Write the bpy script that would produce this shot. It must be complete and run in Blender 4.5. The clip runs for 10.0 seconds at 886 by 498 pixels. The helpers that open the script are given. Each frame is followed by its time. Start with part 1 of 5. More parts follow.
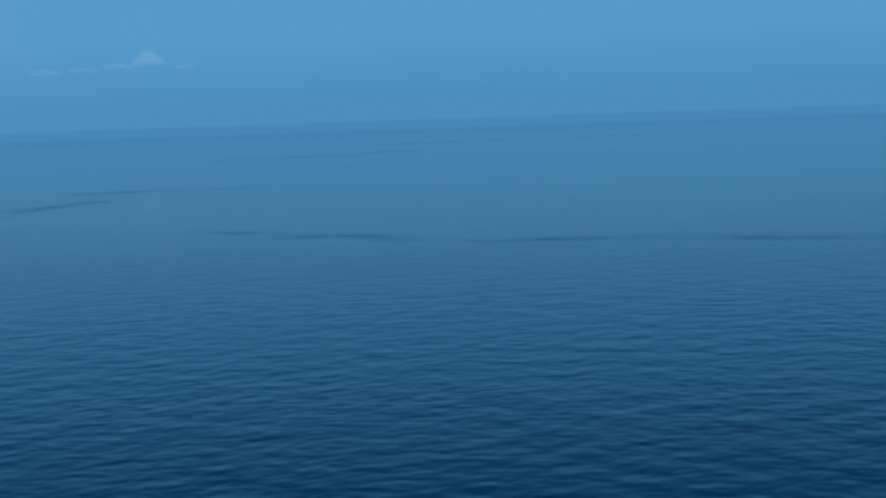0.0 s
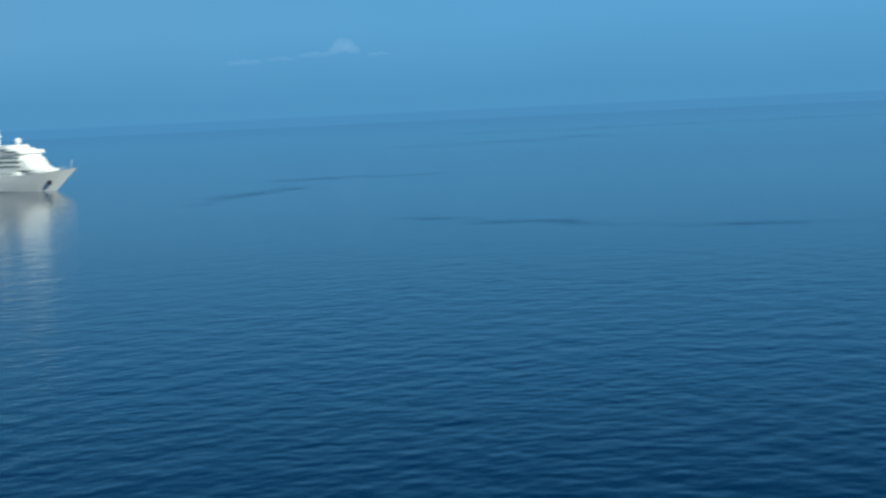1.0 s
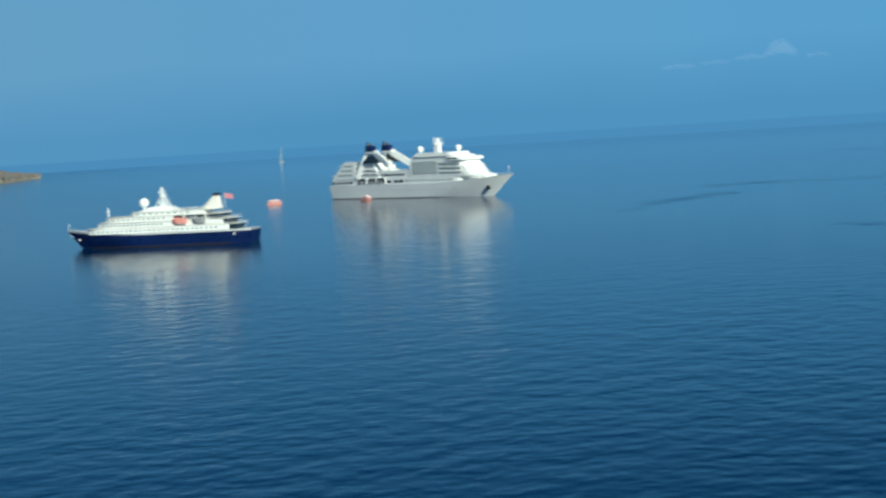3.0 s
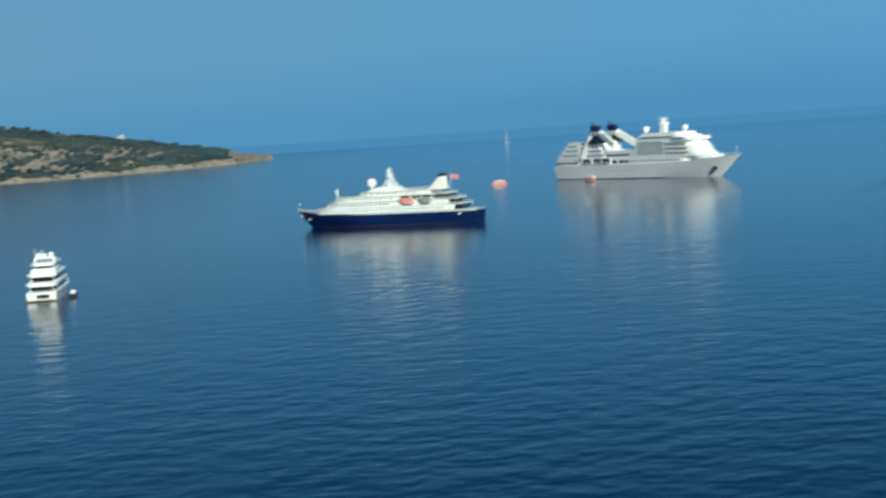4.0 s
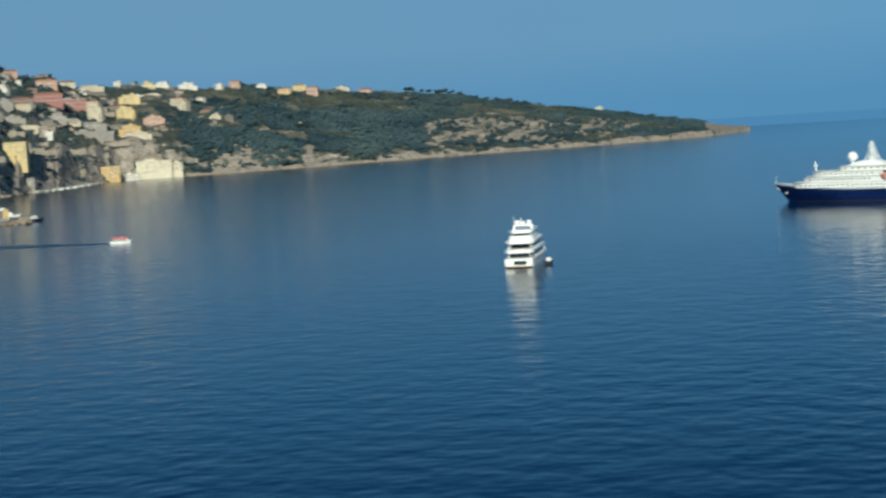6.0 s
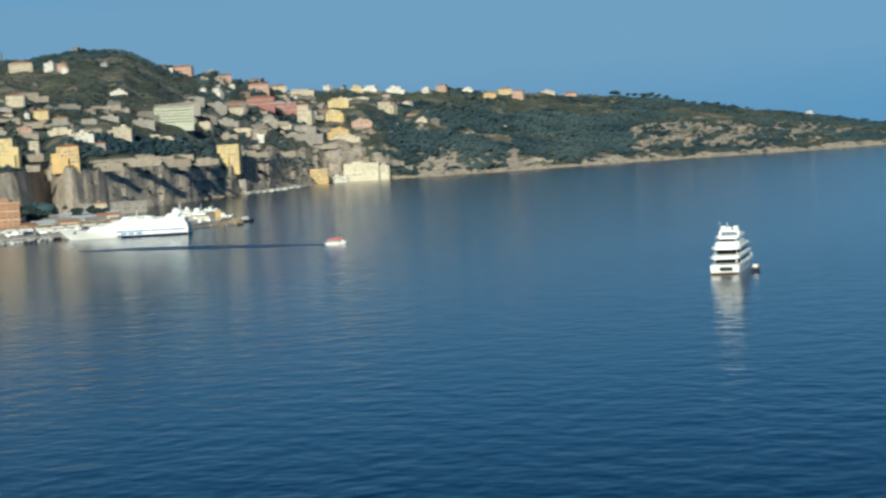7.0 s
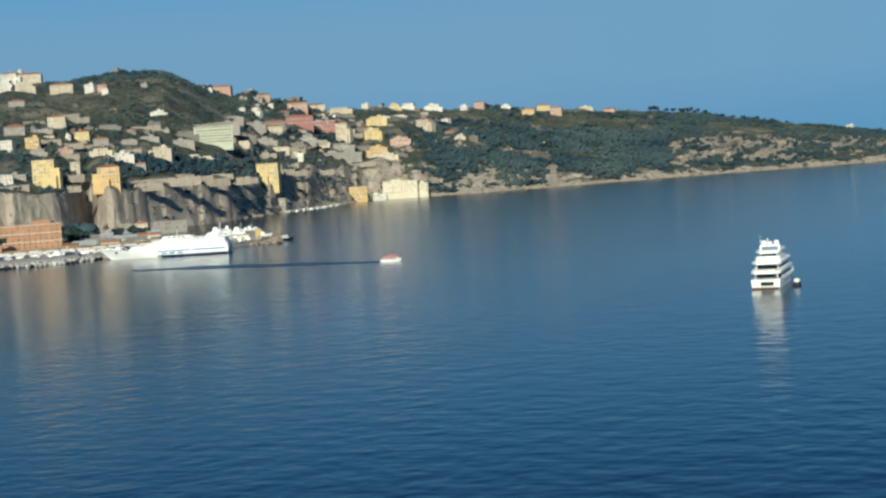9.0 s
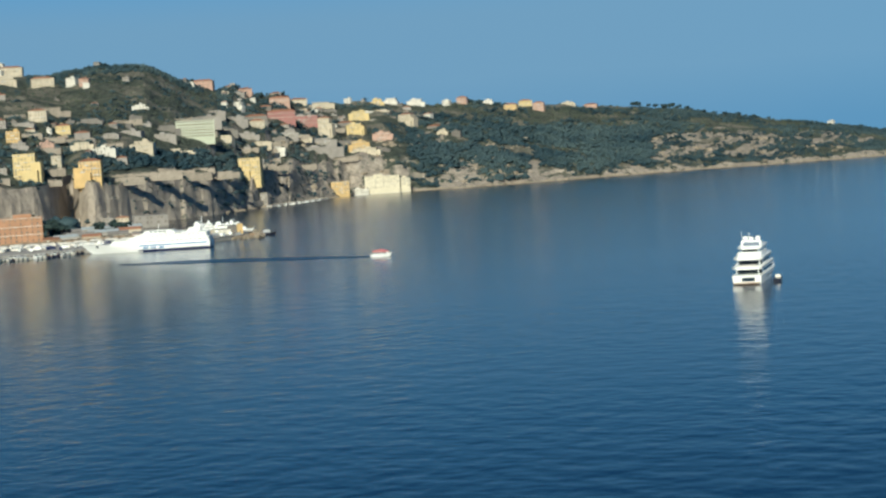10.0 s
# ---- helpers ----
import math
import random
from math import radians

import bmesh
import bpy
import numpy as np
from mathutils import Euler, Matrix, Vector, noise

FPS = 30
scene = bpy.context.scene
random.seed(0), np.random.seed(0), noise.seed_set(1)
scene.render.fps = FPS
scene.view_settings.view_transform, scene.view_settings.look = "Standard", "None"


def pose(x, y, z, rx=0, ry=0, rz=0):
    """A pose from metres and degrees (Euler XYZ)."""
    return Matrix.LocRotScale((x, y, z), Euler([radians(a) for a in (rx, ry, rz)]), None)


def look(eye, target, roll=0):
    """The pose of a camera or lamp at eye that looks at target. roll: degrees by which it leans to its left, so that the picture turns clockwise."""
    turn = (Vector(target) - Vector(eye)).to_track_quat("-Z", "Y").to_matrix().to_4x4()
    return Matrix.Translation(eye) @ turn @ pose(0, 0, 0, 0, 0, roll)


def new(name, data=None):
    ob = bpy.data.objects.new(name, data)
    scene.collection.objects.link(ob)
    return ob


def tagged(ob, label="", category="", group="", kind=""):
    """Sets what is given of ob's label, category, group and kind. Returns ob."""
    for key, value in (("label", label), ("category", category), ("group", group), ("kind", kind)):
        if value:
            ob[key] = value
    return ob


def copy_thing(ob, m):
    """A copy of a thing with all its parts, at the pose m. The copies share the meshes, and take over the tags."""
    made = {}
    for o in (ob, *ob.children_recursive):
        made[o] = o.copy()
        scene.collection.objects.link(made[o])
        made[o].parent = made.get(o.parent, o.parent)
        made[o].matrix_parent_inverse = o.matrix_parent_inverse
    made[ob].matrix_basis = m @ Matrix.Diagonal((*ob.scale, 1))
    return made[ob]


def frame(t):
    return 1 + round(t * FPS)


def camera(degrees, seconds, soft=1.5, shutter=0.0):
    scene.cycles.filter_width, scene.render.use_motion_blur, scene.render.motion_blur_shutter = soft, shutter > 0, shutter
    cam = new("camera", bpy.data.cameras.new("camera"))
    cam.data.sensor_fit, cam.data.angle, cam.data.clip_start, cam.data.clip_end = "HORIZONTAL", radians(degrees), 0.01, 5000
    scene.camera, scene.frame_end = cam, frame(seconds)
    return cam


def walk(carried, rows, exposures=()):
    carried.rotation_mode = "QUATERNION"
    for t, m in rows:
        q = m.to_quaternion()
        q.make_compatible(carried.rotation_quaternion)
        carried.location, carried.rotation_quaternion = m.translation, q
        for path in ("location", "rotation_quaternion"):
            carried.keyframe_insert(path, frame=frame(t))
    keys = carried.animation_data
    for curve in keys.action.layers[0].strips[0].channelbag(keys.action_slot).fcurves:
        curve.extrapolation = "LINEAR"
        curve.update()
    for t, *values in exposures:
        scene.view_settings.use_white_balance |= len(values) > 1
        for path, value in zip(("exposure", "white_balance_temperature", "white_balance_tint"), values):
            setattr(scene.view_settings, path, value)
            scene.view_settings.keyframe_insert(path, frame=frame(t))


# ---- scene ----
# ======== camera: a hand-held pan from a clifftop terrace above the bay ========
EYE = 48.0
cam = camera(31.0, 10.0, soft=2.5, shutter=0.4)
PAN = [  # seconds, yaw, pitch, roll
    (0.0, -34.77, -4.90, 1.91),
    (0.5, -30.55, -4.79, 2.35),
    (1.0, -27.88, -5.17, 2.68),
    (1.5, -22.13, -4.80, 2.66),
    (2.0, -17.63, -4.34, 3.30),
    (3.3, -10.17, -3.86, 3.41),
    (3.5, -8.27, -3.59, 3.37),
    (4.0, -4.39, -4.36, 3.80),
    (4.5, 0.00, -4.87, 4.31),
    (5.0, 4.74, -4.47, 4.43),
    (5.5, 8.96, -4.14, 3.87),
    (6.0, 12.57, -4.29, 3.54),
    (6.2, 13.85, -3.92, 3.68),
    (7.3, 20.75, -3.80, 3.20),
    (7.5, 20.45, -3.74, 3.20),
    (8.0, 20.50, -2.97, 3.19),
    (8.5, 20.63, -3.90, 3.37),
    (9.0, 21.29, -3.02, 3.86),
    (9.5, 20.89, -3.22, 4.18),
    (10.0, 20.65, -3.24, 3.70),
]
BALANCE = [(0.0, -0.15, 5690, -2), (0.5, 0.0, 5690, -2), (2.0, -0.06, 5740, -3), (3.5, -0.02, 5790, -4), (4.0, -0.07, 5810, -4), (4.5, 0.0, 5860, -3), (5.0, 0.0, 5920, -1), (5.5, 0.0, 5980, 1), (6.0, -0.14, 6010, 1), (7.5, 0.08, 6250, 2), (8.0, -0.05, 6250, 2), (8.5, 0.08, 6230, 2), (9.0, 0.03, 6250, 2), (10.0, 0.02, 6250, 2)]
walk(cam, [(t, pose(0, 0, EYE, 90 + pitch, roll, yaw)) for t, yaw, pitch, roll in PAN], BALANCE)

# ======== world and sun ========
SUN_DIR = Vector((0.23, -0.955, 0.46)).normalized()
world = bpy.data.worlds.new("sky")
scene.world = world
world.use_nodes = True
wn, wl = world.node_tree.nodes, world.node_tree.links
sky = wn.new("ShaderNodeTexSky")
sky.sky_type = "NISHITA"
sky.sun_disc = False
sky.sun_elevation = math.asin(SUN_DIR.z)
sky.sun_rotation = math.atan2(SUN_DIR.x, SUN_DIR.y)
sky.air_density, sky.dust_density, sky.ozone_density = 1.0, 1.0, 2.5
# sea haze: low over the horizon, all round, the air takes one pale blue
geo_w, sep_w, rng_w = wn.new("ShaderNodeTexCoord"), wn.new("ShaderNodeSeparateXYZ"), wn.new("ShaderNodeMapRange")
rng_w.interpolation_type = "SMOOTHSTEP"
rng_w.inputs["From Min"].default_value, rng_w.inputs["From Max"].default_value = 0.13, 0.30
wl.new(geo_w.outputs["Generated"], sep_w.inputs[0])
wl.new(sep_w.outputs["Z"], rng_w.inputs["Value"])
dim = wn.new("ShaderNodeMix")
dim.data_type, dim.blend_type = "RGBA", "MULTIPLY"
dim.inputs["Factor"].default_value = 1.0
dim.inputs["B"].default_value = (0.011, 0.031, 0.053, 1)
wl.new(sky.outputs[0], dim.inputs["A"])
air = wn.new("ShaderNodeMix")
air.data_type = "RGBA"
# the haze is greyer close over the sea, and greyest towards the land
low_w, side_w = wn.new("ShaderNodeMapRange"), wn.new("ShaderNodeMapRange")
low_w.interpolation_type = side_w.interpolation_type = "SMOOTHSTEP"
low_w.inputs["From Min"].default_value, low_w.inputs["From Max"].default_value = 0.085, 0.14
side_w.inputs["From Min"].default_value, side_w.inputs["From Max"].default_value = -0.35, 0.55
wl.new(sep_w.outputs["Z"], low_w.inputs["Value"])
wl.new(sep_w.outputs["X"], side_w.inputs["Value"])
shore_air, clear_air = wn.new("ShaderNodeMix"), wn.new("ShaderNodeMix")
shore_air.data_type = clear_air.data_type = "RGBA"
shore_air.inputs["A"].default_value = (0.178, 0.338, 0.515, 1)
shore_air.inputs["B"].default_value = (0.142, 0.350, 0.585, 1)
clear_air.inputs["B"].default_value = (0.108, 0.325, 0.60, 1)
wl.new(side_w.outputs["Result"], shore_air.inputs["Factor"])
wl.new(low_w.outputs["Result"], clear_air.inputs["Factor"])
wl.new(shore_air.outputs["Result"], clear_air.inputs["A"])
wl.new(clear_air.outputs["Result"], air.inputs["A"])
wl.new(rng_w.outputs["Result"], air.inputs["Factor"])
wl.new(dim.outputs["Result"], air.inputs["B"])
wl.new(air.outputs["Result"], wn["Background"].inputs["Color"])
wn["Background"].inputs["Strength"].default_value = 1.0

sun = new("sun", bpy.data.lights.new("sun", "SUN"))
sun.data.energy, sun.data.angle, sun.data.color = 5.0, radians(0.6), (1.0, 0.91, 0.74)
sun.matrix_world = look(SUN_DIR * 100, (0, 0, 0))


# ======== materials ========
def mat(name, rough=0.6, metal=0.0, spec=0.5):
    """A node material; returns it with its nodes, links and the Principled node."""
    m = bpy.data.materials.new(name)
    m.use_nodes = True
    nt = m.node_tree
    b = nt.nodes["Principled BSDF"]
    b.inputs["Roughness"].default_value = rough
    b.inputs["Metallic"].default_value = metal
    b.inputs["Specular IOR Level"].default_value = spec
    return m, nt.nodes, nt.links, b


def coords(nodes, links, scale=(1, 1, 1), kind="Object"):
    tc, mp = nodes.new("ShaderNodeTexCoord"), nodes.new("ShaderNodeMapping")
    mp.inputs["Scale"].default_value = scale
    links.new(tc.outputs[kind], mp.inputs["Vector"])
    return mp.outputs["Vector"]


def noise_tex(nodes, links, vec, scale, detail=4, rough=0.55):
    n = nodes.new("ShaderNodeTexNoise")
    n.inputs["Scale"].default_value = scale
    n.inputs["Detail"].default_value = detail
    n.inputs["Roughness"].default_value = rough
    links.new(vec, n.inputs["Vector"])
    return n.outputs["Fac"]


def ramp(nodes, links, fac, stops):
    r = nodes.new("ShaderNodeValToRGB")
    while len(r.color_ramp.elements) < len(stops):
        r.color_ramp.elements.new(0.5)
    for e, (p, c) in zip(r.color_ramp.elements, stops):
        e.position, e.color = p, (*c, 1) if len(c) == 3 else c
    links.new(fac, r.inputs["Fac"])
    return r.outputs["Color"]


def mixed(nodes, links, fac, a, b, blend="MIX"):
    m = nodes.new("ShaderNodeMix")
    m.data_type, m.blend_type = "RGBA", blend
    for key, v in (("Factor", fac), ("A", a), ("B", b)):
        if isinstance(v, (int, float)):
            m.inputs[key].default_value = v
        elif isinstance(v, tuple):
            m.inputs[key].default_value = (*v, 1)
        else:
            links.new(v, m.inputs[key])
    return m.outputs["Result"]


def maths(nodes, links, op, a, b=0.0, clamp=False):
    m = nodes.new("ShaderNodeMath")
    m.operation, m.use_clamp = op, clamp
    for i, v in enumerate((a, b)):
        if isinstance(v, (int, float)):
            m.inputs[i].default_value = v
        else:
            links.new(v, m.inputs[i])
    return m.outputs[0]


def bump(nodes, links, b, height, strength, dist):
    n = nodes.new("ShaderNodeBump")
    n.inputs["Distance"].default_value = dist
    if isinstance(strength, (int, float)):
        n.inputs["Strength"].default_value = strength
    else:
        links.new(strength, n.inputs["Strength"])
    links.new(height, n.inputs["Height"])
    links.new(n.outputs["Normal"], b.inputs["Normal"])


def painted(name, colour, rough=0.5, vary=0.12, scale=0.6, metal=0.0, rand=0.0):
    """Paint, plaster or metal with stains at two scales; rand: how far single objects differ."""
    m, n, l, b = mat(name, rough, metal)
    v = coords(n, l)
    big = noise_tex(n, l, v, scale, 3)
    fine = noise_tex(n, l, v, scale * 9, 4)
    f = maths(n, l, "ADD", maths(n, l, "MULTIPLY", big, 0.65), maths(n, l, "MULTIPLY", fine, 0.35))
    lo = tuple(c * (1 - vary) for c in colour)
    hi = tuple(min(1, c * (1 + vary)) for c in colour)
    col = ramp(n, l, f, [(0.3, lo), (0.7, hi)])
    if rand:
        oi = n.new("ShaderNodeObjectInfo")
        col = mixed(n, l, 1.0, col, ramp(n, l, oi.outputs["Random"], [(0, (1 - rand,) * 3), (1, (1.0,) * 3)]), "MULTIPLY")
    l.new(col, b.inputs["Base Color"])
    rr = maths(n, l, "ADD", maths(n, l, "MULTIPLY", fine, 0.2), rough - 0.1)
    l.new(rr, b.inputs["Roughness"])
    return m


LANES = [  # ruffled streaks on the open sea: from x, y to x, y, and half their width
    (265, 812, 400, 955, 30), (395, 1030, 545, 1010, 30), (820, 1660, 1180, 1700, 75),
    (300, 610, 352, 481, 34), (345, 492, 470, 320, 22), (1150, 2250, 1900, 1900, 110),
]


def water_material():
    m, n, l, b = mat("sea_water", 0.04)
    v = coords(n, l)
    slick = noise_tex(n, l, v, 0.0032, 4)
    deep = ramp(n, l, slick, [(0.35, (0.0005, 0.020, 0.066)), (0.7, (0.001, 0.027, 0.082))])
    inshore = ramp(n, l, slick, [(0.35, (0.0005, 0.013, 0.026)), (0.7, (0.001, 0.018, 0.034))])
    swell = noise_tex(n, l, v, 0.09, 2)
    chop = noise_tex(n, l, v, 0.19, 1.6)
    fine = noise_tex(n, l, v, 1.2, 2)
    h = maths(n, l, "ADD", maths(n, l, "MULTIPLY", swell, 0.9), maths(n, l, "ADD", maths(n, l, "MULTIPLY", chop, 0.58), maths(n, l, "MULTIPLY", fine, 0.022)))
    # wind lanes: long thin streaks of ruffled water between calmer slicks
    spot = n.new("ShaderNodeSeparateXYZ")
    l.new(v, spot.inputs[0])
    wander = maths(n, l, "SUBTRACT", noise_tex(n, l, v, 0.011, 4, 0.6), 0.5)
    patchy = maths(n, l, "MULTIPLY", maths(n, l, "SUBTRACT", noise_tex(n, l, v, 0.016, 3), 0.38), 4.0, True)
    thin = None
    for x0, y0, x1, y1, half in LANES:
        k = (y1 - y0) / (x1 - x0)
        off = maths(n, l, "SUBTRACT", maths(n, l, "SUBTRACT", spot.outputs["Y"], maths(n, l, "MULTIPLY", spot.outputs["X"], k)), y0 - k * x0)
        off = maths(n, l, "ABSOLUTE", maths(n, l, "ADD", off, maths(n, l, "MULTIPLY", wander, half * 5)))
        near = maths(n, l, "SUBTRACT", 1.0, maths(n, l, "DIVIDE", off, half), True)
        mid, span = (x0 + x1) / 2, (x1 - x0) / 2
        ends = maths(n, l, "SUBTRACT", 1.0, maths(n, l, "DIVIDE", maths(n, l, "ABSOLUTE", maths(n, l, "SUBTRACT", spot.outputs["X"], mid)), span), True)
        near = maths(n, l, "MULTIPLY", near, maths(n, l, "MULTIPLY", ends, 4.0, True))
        thin = near if thin is None else maths(n, l, "MAXIMUM", thin, near)
    calm = n.new("ShaderNodeMapRange")
    calm.inputs["From Min"].default_value, calm.inputs["From Max"].default_value = 0.3, 0.7
    calm.inputs["To Min"].default_value, calm.inputs["To Max"].default_value = 0.34, 0.90
    l.new(slick, calm.inputs["Value"])
    # ripples weaken seaward with distance from the terrace, and strengthen across the bay
    away, where, seaward = n.new("ShaderNodeVectorMath"), n.new("ShaderNodeSeparateXYZ"), n.new("ShaderNodeMapRange")
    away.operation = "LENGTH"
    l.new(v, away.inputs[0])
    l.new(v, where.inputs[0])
    l.new(where.outputs["X"], seaward.inputs["Value"])
    seaward.inputs["From Min"].default_value, seaward.inputs["From Max"].default_value = -500.0, 350.0
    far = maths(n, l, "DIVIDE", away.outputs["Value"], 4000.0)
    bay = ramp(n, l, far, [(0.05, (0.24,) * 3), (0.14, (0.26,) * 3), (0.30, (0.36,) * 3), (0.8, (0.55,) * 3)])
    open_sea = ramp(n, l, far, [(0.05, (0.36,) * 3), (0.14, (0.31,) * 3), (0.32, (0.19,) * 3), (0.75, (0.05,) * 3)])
    out = mixed(n, l, seaward.outputs["Result"], bay, open_sea)
    l.new(mixed(n, l, seaward.outputs["Result"], inshore, deep), b.inputs["Base Color"])
    streak = maths(n, l, "MULTIPLY", maths(n, l, "MULTIPLY", maths(n, l, "MULTIPLY", thin, patchy), seaward.outputs["Result"]), 0.45)
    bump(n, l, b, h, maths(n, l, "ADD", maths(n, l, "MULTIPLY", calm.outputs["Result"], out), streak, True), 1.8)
    # fine ripple blurs what the bay mirrors; seaward, gloss sharpens with distance from the terrace
    gloss = mixed(n, l, seaward.outputs["Result"], ramp(n, l, far, [(0.05, (0.14,) * 3), (0.5, (0.15,) * 3)]), ramp(n, l, far, [(0.05, (0.19,) * 3), (0.2, (0.10,) * 3), (0.6, (0.04,) * 3)]))
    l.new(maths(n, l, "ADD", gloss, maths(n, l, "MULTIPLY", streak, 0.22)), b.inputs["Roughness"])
    # reflectance lowered in the bay near the terrace, to darken the water there
    l.new(mixed(n, l, seaward.outputs["Result"], ramp(n, l, far, [(0.05, (0.19,) * 3), (0.22, (0.42,) * 3)]), (0.37, 0.37, 0.37)), b.inputs["Specular IOR Level"])
    b.inputs["IOR"].default_value = 1.33
    return m


SEA = water_material()


def terrain_material():
    m, n, l, b = mat("hillside", 0.9, spec=0.15)
    v = coords(n, l)
    geo = n.new("ShaderNodeNewGeometry")
    sep = n.new("ShaderNodeSeparateXYZ")
    l.new(geo.outputs["Normal"], sep.inputs[0])
    patch = noise_tex(n, l, v, 0.012, 5, 0.62)
    fine = noise_tex(n, l, v, 0.12, 5, 0.65)
    strata = noise_tex(n, l, coords(n, l, (0.10, 0.10, 0.05)), 1.0, 6, 0.68)
    scrub = ramp(n, l, fine, [(0.35, (0.038, 0.048, 0.040)), (0.52, (0.074, 0.090, 0.072)), (0.72, (0.155, 0.155, 0.122))])
    earth = ramp(n, l, fine, [(0.3, (0.13, 0.125, 0.095)), (0.7, (0.29, 0.265, 0.21))])
    rock = ramp(n, l, strata, [(0.3, (0.27, 0.245, 0.22)), (0.5, (0.42, 0.375, 0.32)), (0.72, (0.53, 0.465, 0.395))])
    rock = mixed(n, l, 0.45, rock, ramp(n, l, fine, [(0.3, (0.20, 0.165, 0.13)), (0.75, (0.46, 0.38, 0.29))]))
    bare = maths(n, l, "MULTIPLY", maths(n, l, "SUBTRACT", patch, 0.49), 8.0, True)
    col = mixed(n, l, bare, scrub, earth)
    steep = maths(n, l, "ADD", maths(n, l, "MULTIPLY", maths(n, l, "SUBTRACT", 0.72, sep.outputs["Z"]), 5.0), maths(n, l, "MULTIPLY", maths(n, l, "SUBTRACT", fine, 0.5), 2.0), True)
    pos = n.new("ShaderNodeSeparateXYZ")
    l.new(v, pos.inputs[0])
    low = maths(n, l, "MULTIPLY", maths(n, l, "SUBTRACT", maths(n, l, "ADD", maths(n, l, "MULTIPLY", patch, 60.0), -24.0), pos.outputs["Z"]), 0.6, True)
    l.new(mixed(n, l, maths(n, l, "MAXIMUM", steep, low), col, rock), b.inputs["Base Color"])
    bump(n, l, b, maths(n, l, "ADD", fine, maths(n, l, "MULTIPLY", strata, 1.5)), 0.8, 3.0)
    return m


HILL = terrain_material()


def scar_material():
    m, n, l, b = mat("bare_tuff", 0.95, spec=0.1)
    v = coords(n, l)
    fine = noise_tex(n, l, v, 0.14, 6, 0.68)
    col = ramp(n, l, fine, [(0.3, (0.18, 0.16, 0.135)), (0.5, (0.35, 0.305, 0.25)), (0.72, (0.49, 0.43, 0.36))])
    tuft = maths(n, l, "MULTIPLY", maths(n, l, "SUBTRACT", noise_tex(n, l, v, 0.06, 4), 0.56), 14.0, True)
    l.new(mixed(n, l, tuft, col, (0.05, 0.068, 0.055)), b.inputs["Base Color"])
    bump(n, l, b, fine, 0.8, 3.0)
    return m


SCAR = scar_material()


# ======== mesh helpers ========
def mesh_object(name, verts, faces, material, parent=None, label="", smooth=False):
    me = bpy.data.meshes.new(name)
    me.from_pydata(verts, [], faces)
    me.update()
    me.materials.append(material)
    if smooth:
        me.shade_smooth()
    ob = new(name, me)
    ob.parent = parent
    return tagged(ob, label)


# ======== sea ========
def build_sea():
    # one sheet to the horizon; it drifts with the swell
    rim = [(4960 * math.cos(a), 4960 * math.sin(a), 0.0) for a in np.linspace(0, 2 * math.pi, 96, endpoint=False)]
    inner = [(900 * math.cos(a), 900 * math.sin(a), 0.0) for a in np.linspace(0, 2 * math.pi, 96, endpoint=False)]
    faces = [(i, (i + 1) % 96, 96 + (i + 1) % 96, 96 + i) for i in range(96)]
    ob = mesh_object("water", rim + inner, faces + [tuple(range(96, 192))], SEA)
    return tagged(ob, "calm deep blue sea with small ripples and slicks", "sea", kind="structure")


water = build_sea()


# ======== land: a cliffed coast that runs out into a low headland ========
AZ = [-1, 1.5, 3.0, 3.8, 4.6, 6.6, 9, 12, 14, 16, 18, 20, 22, 24, 25.5, 27.5, 29, 31, 33, 36.5, 48]
SHORE = [4150, 3900, 3420, 3300, 3200, 3040, 2910, 2830, 2740, 2660, 2570, 2520, 2500, 2480, 2290, 2030, 1850, 1740, 1640, 1540, 1450]
RIDGE = [4200, 4060, 3860, 3760, 3720, 3700, 3700, 3650, 3600, 3500, 3400, 3300, 3200, 3150, 3100, 3000, 2900, 2800, 2750, 2700, 2600]
TOP_EL = [-1.0, -0.60, -0.41, -0.25, -0.10, 0.25, 0.67, 1.14, 1.41, 1.57, 1.76, 1.95, 2.04, 2.12, 2.3, 2.85, 3.15, 3.98, 3.84, 3.8, 3.8]
CLIFF = [-4, 6, 12, 12, 10, 9, 10, 13, 16, 20, 26, 36, 50, 52, 46, 42, 42, 45, 47, 47, 47]
CLIFF_RUN = [10, 10, 10, 12, 14, 16, 20, 22, 25, 28, 35, 42, 56, 68, 66, 36, 20, 15, 14, 14, 14]


def plan(table, az):
    return float(np.interp(az, AZ, table))


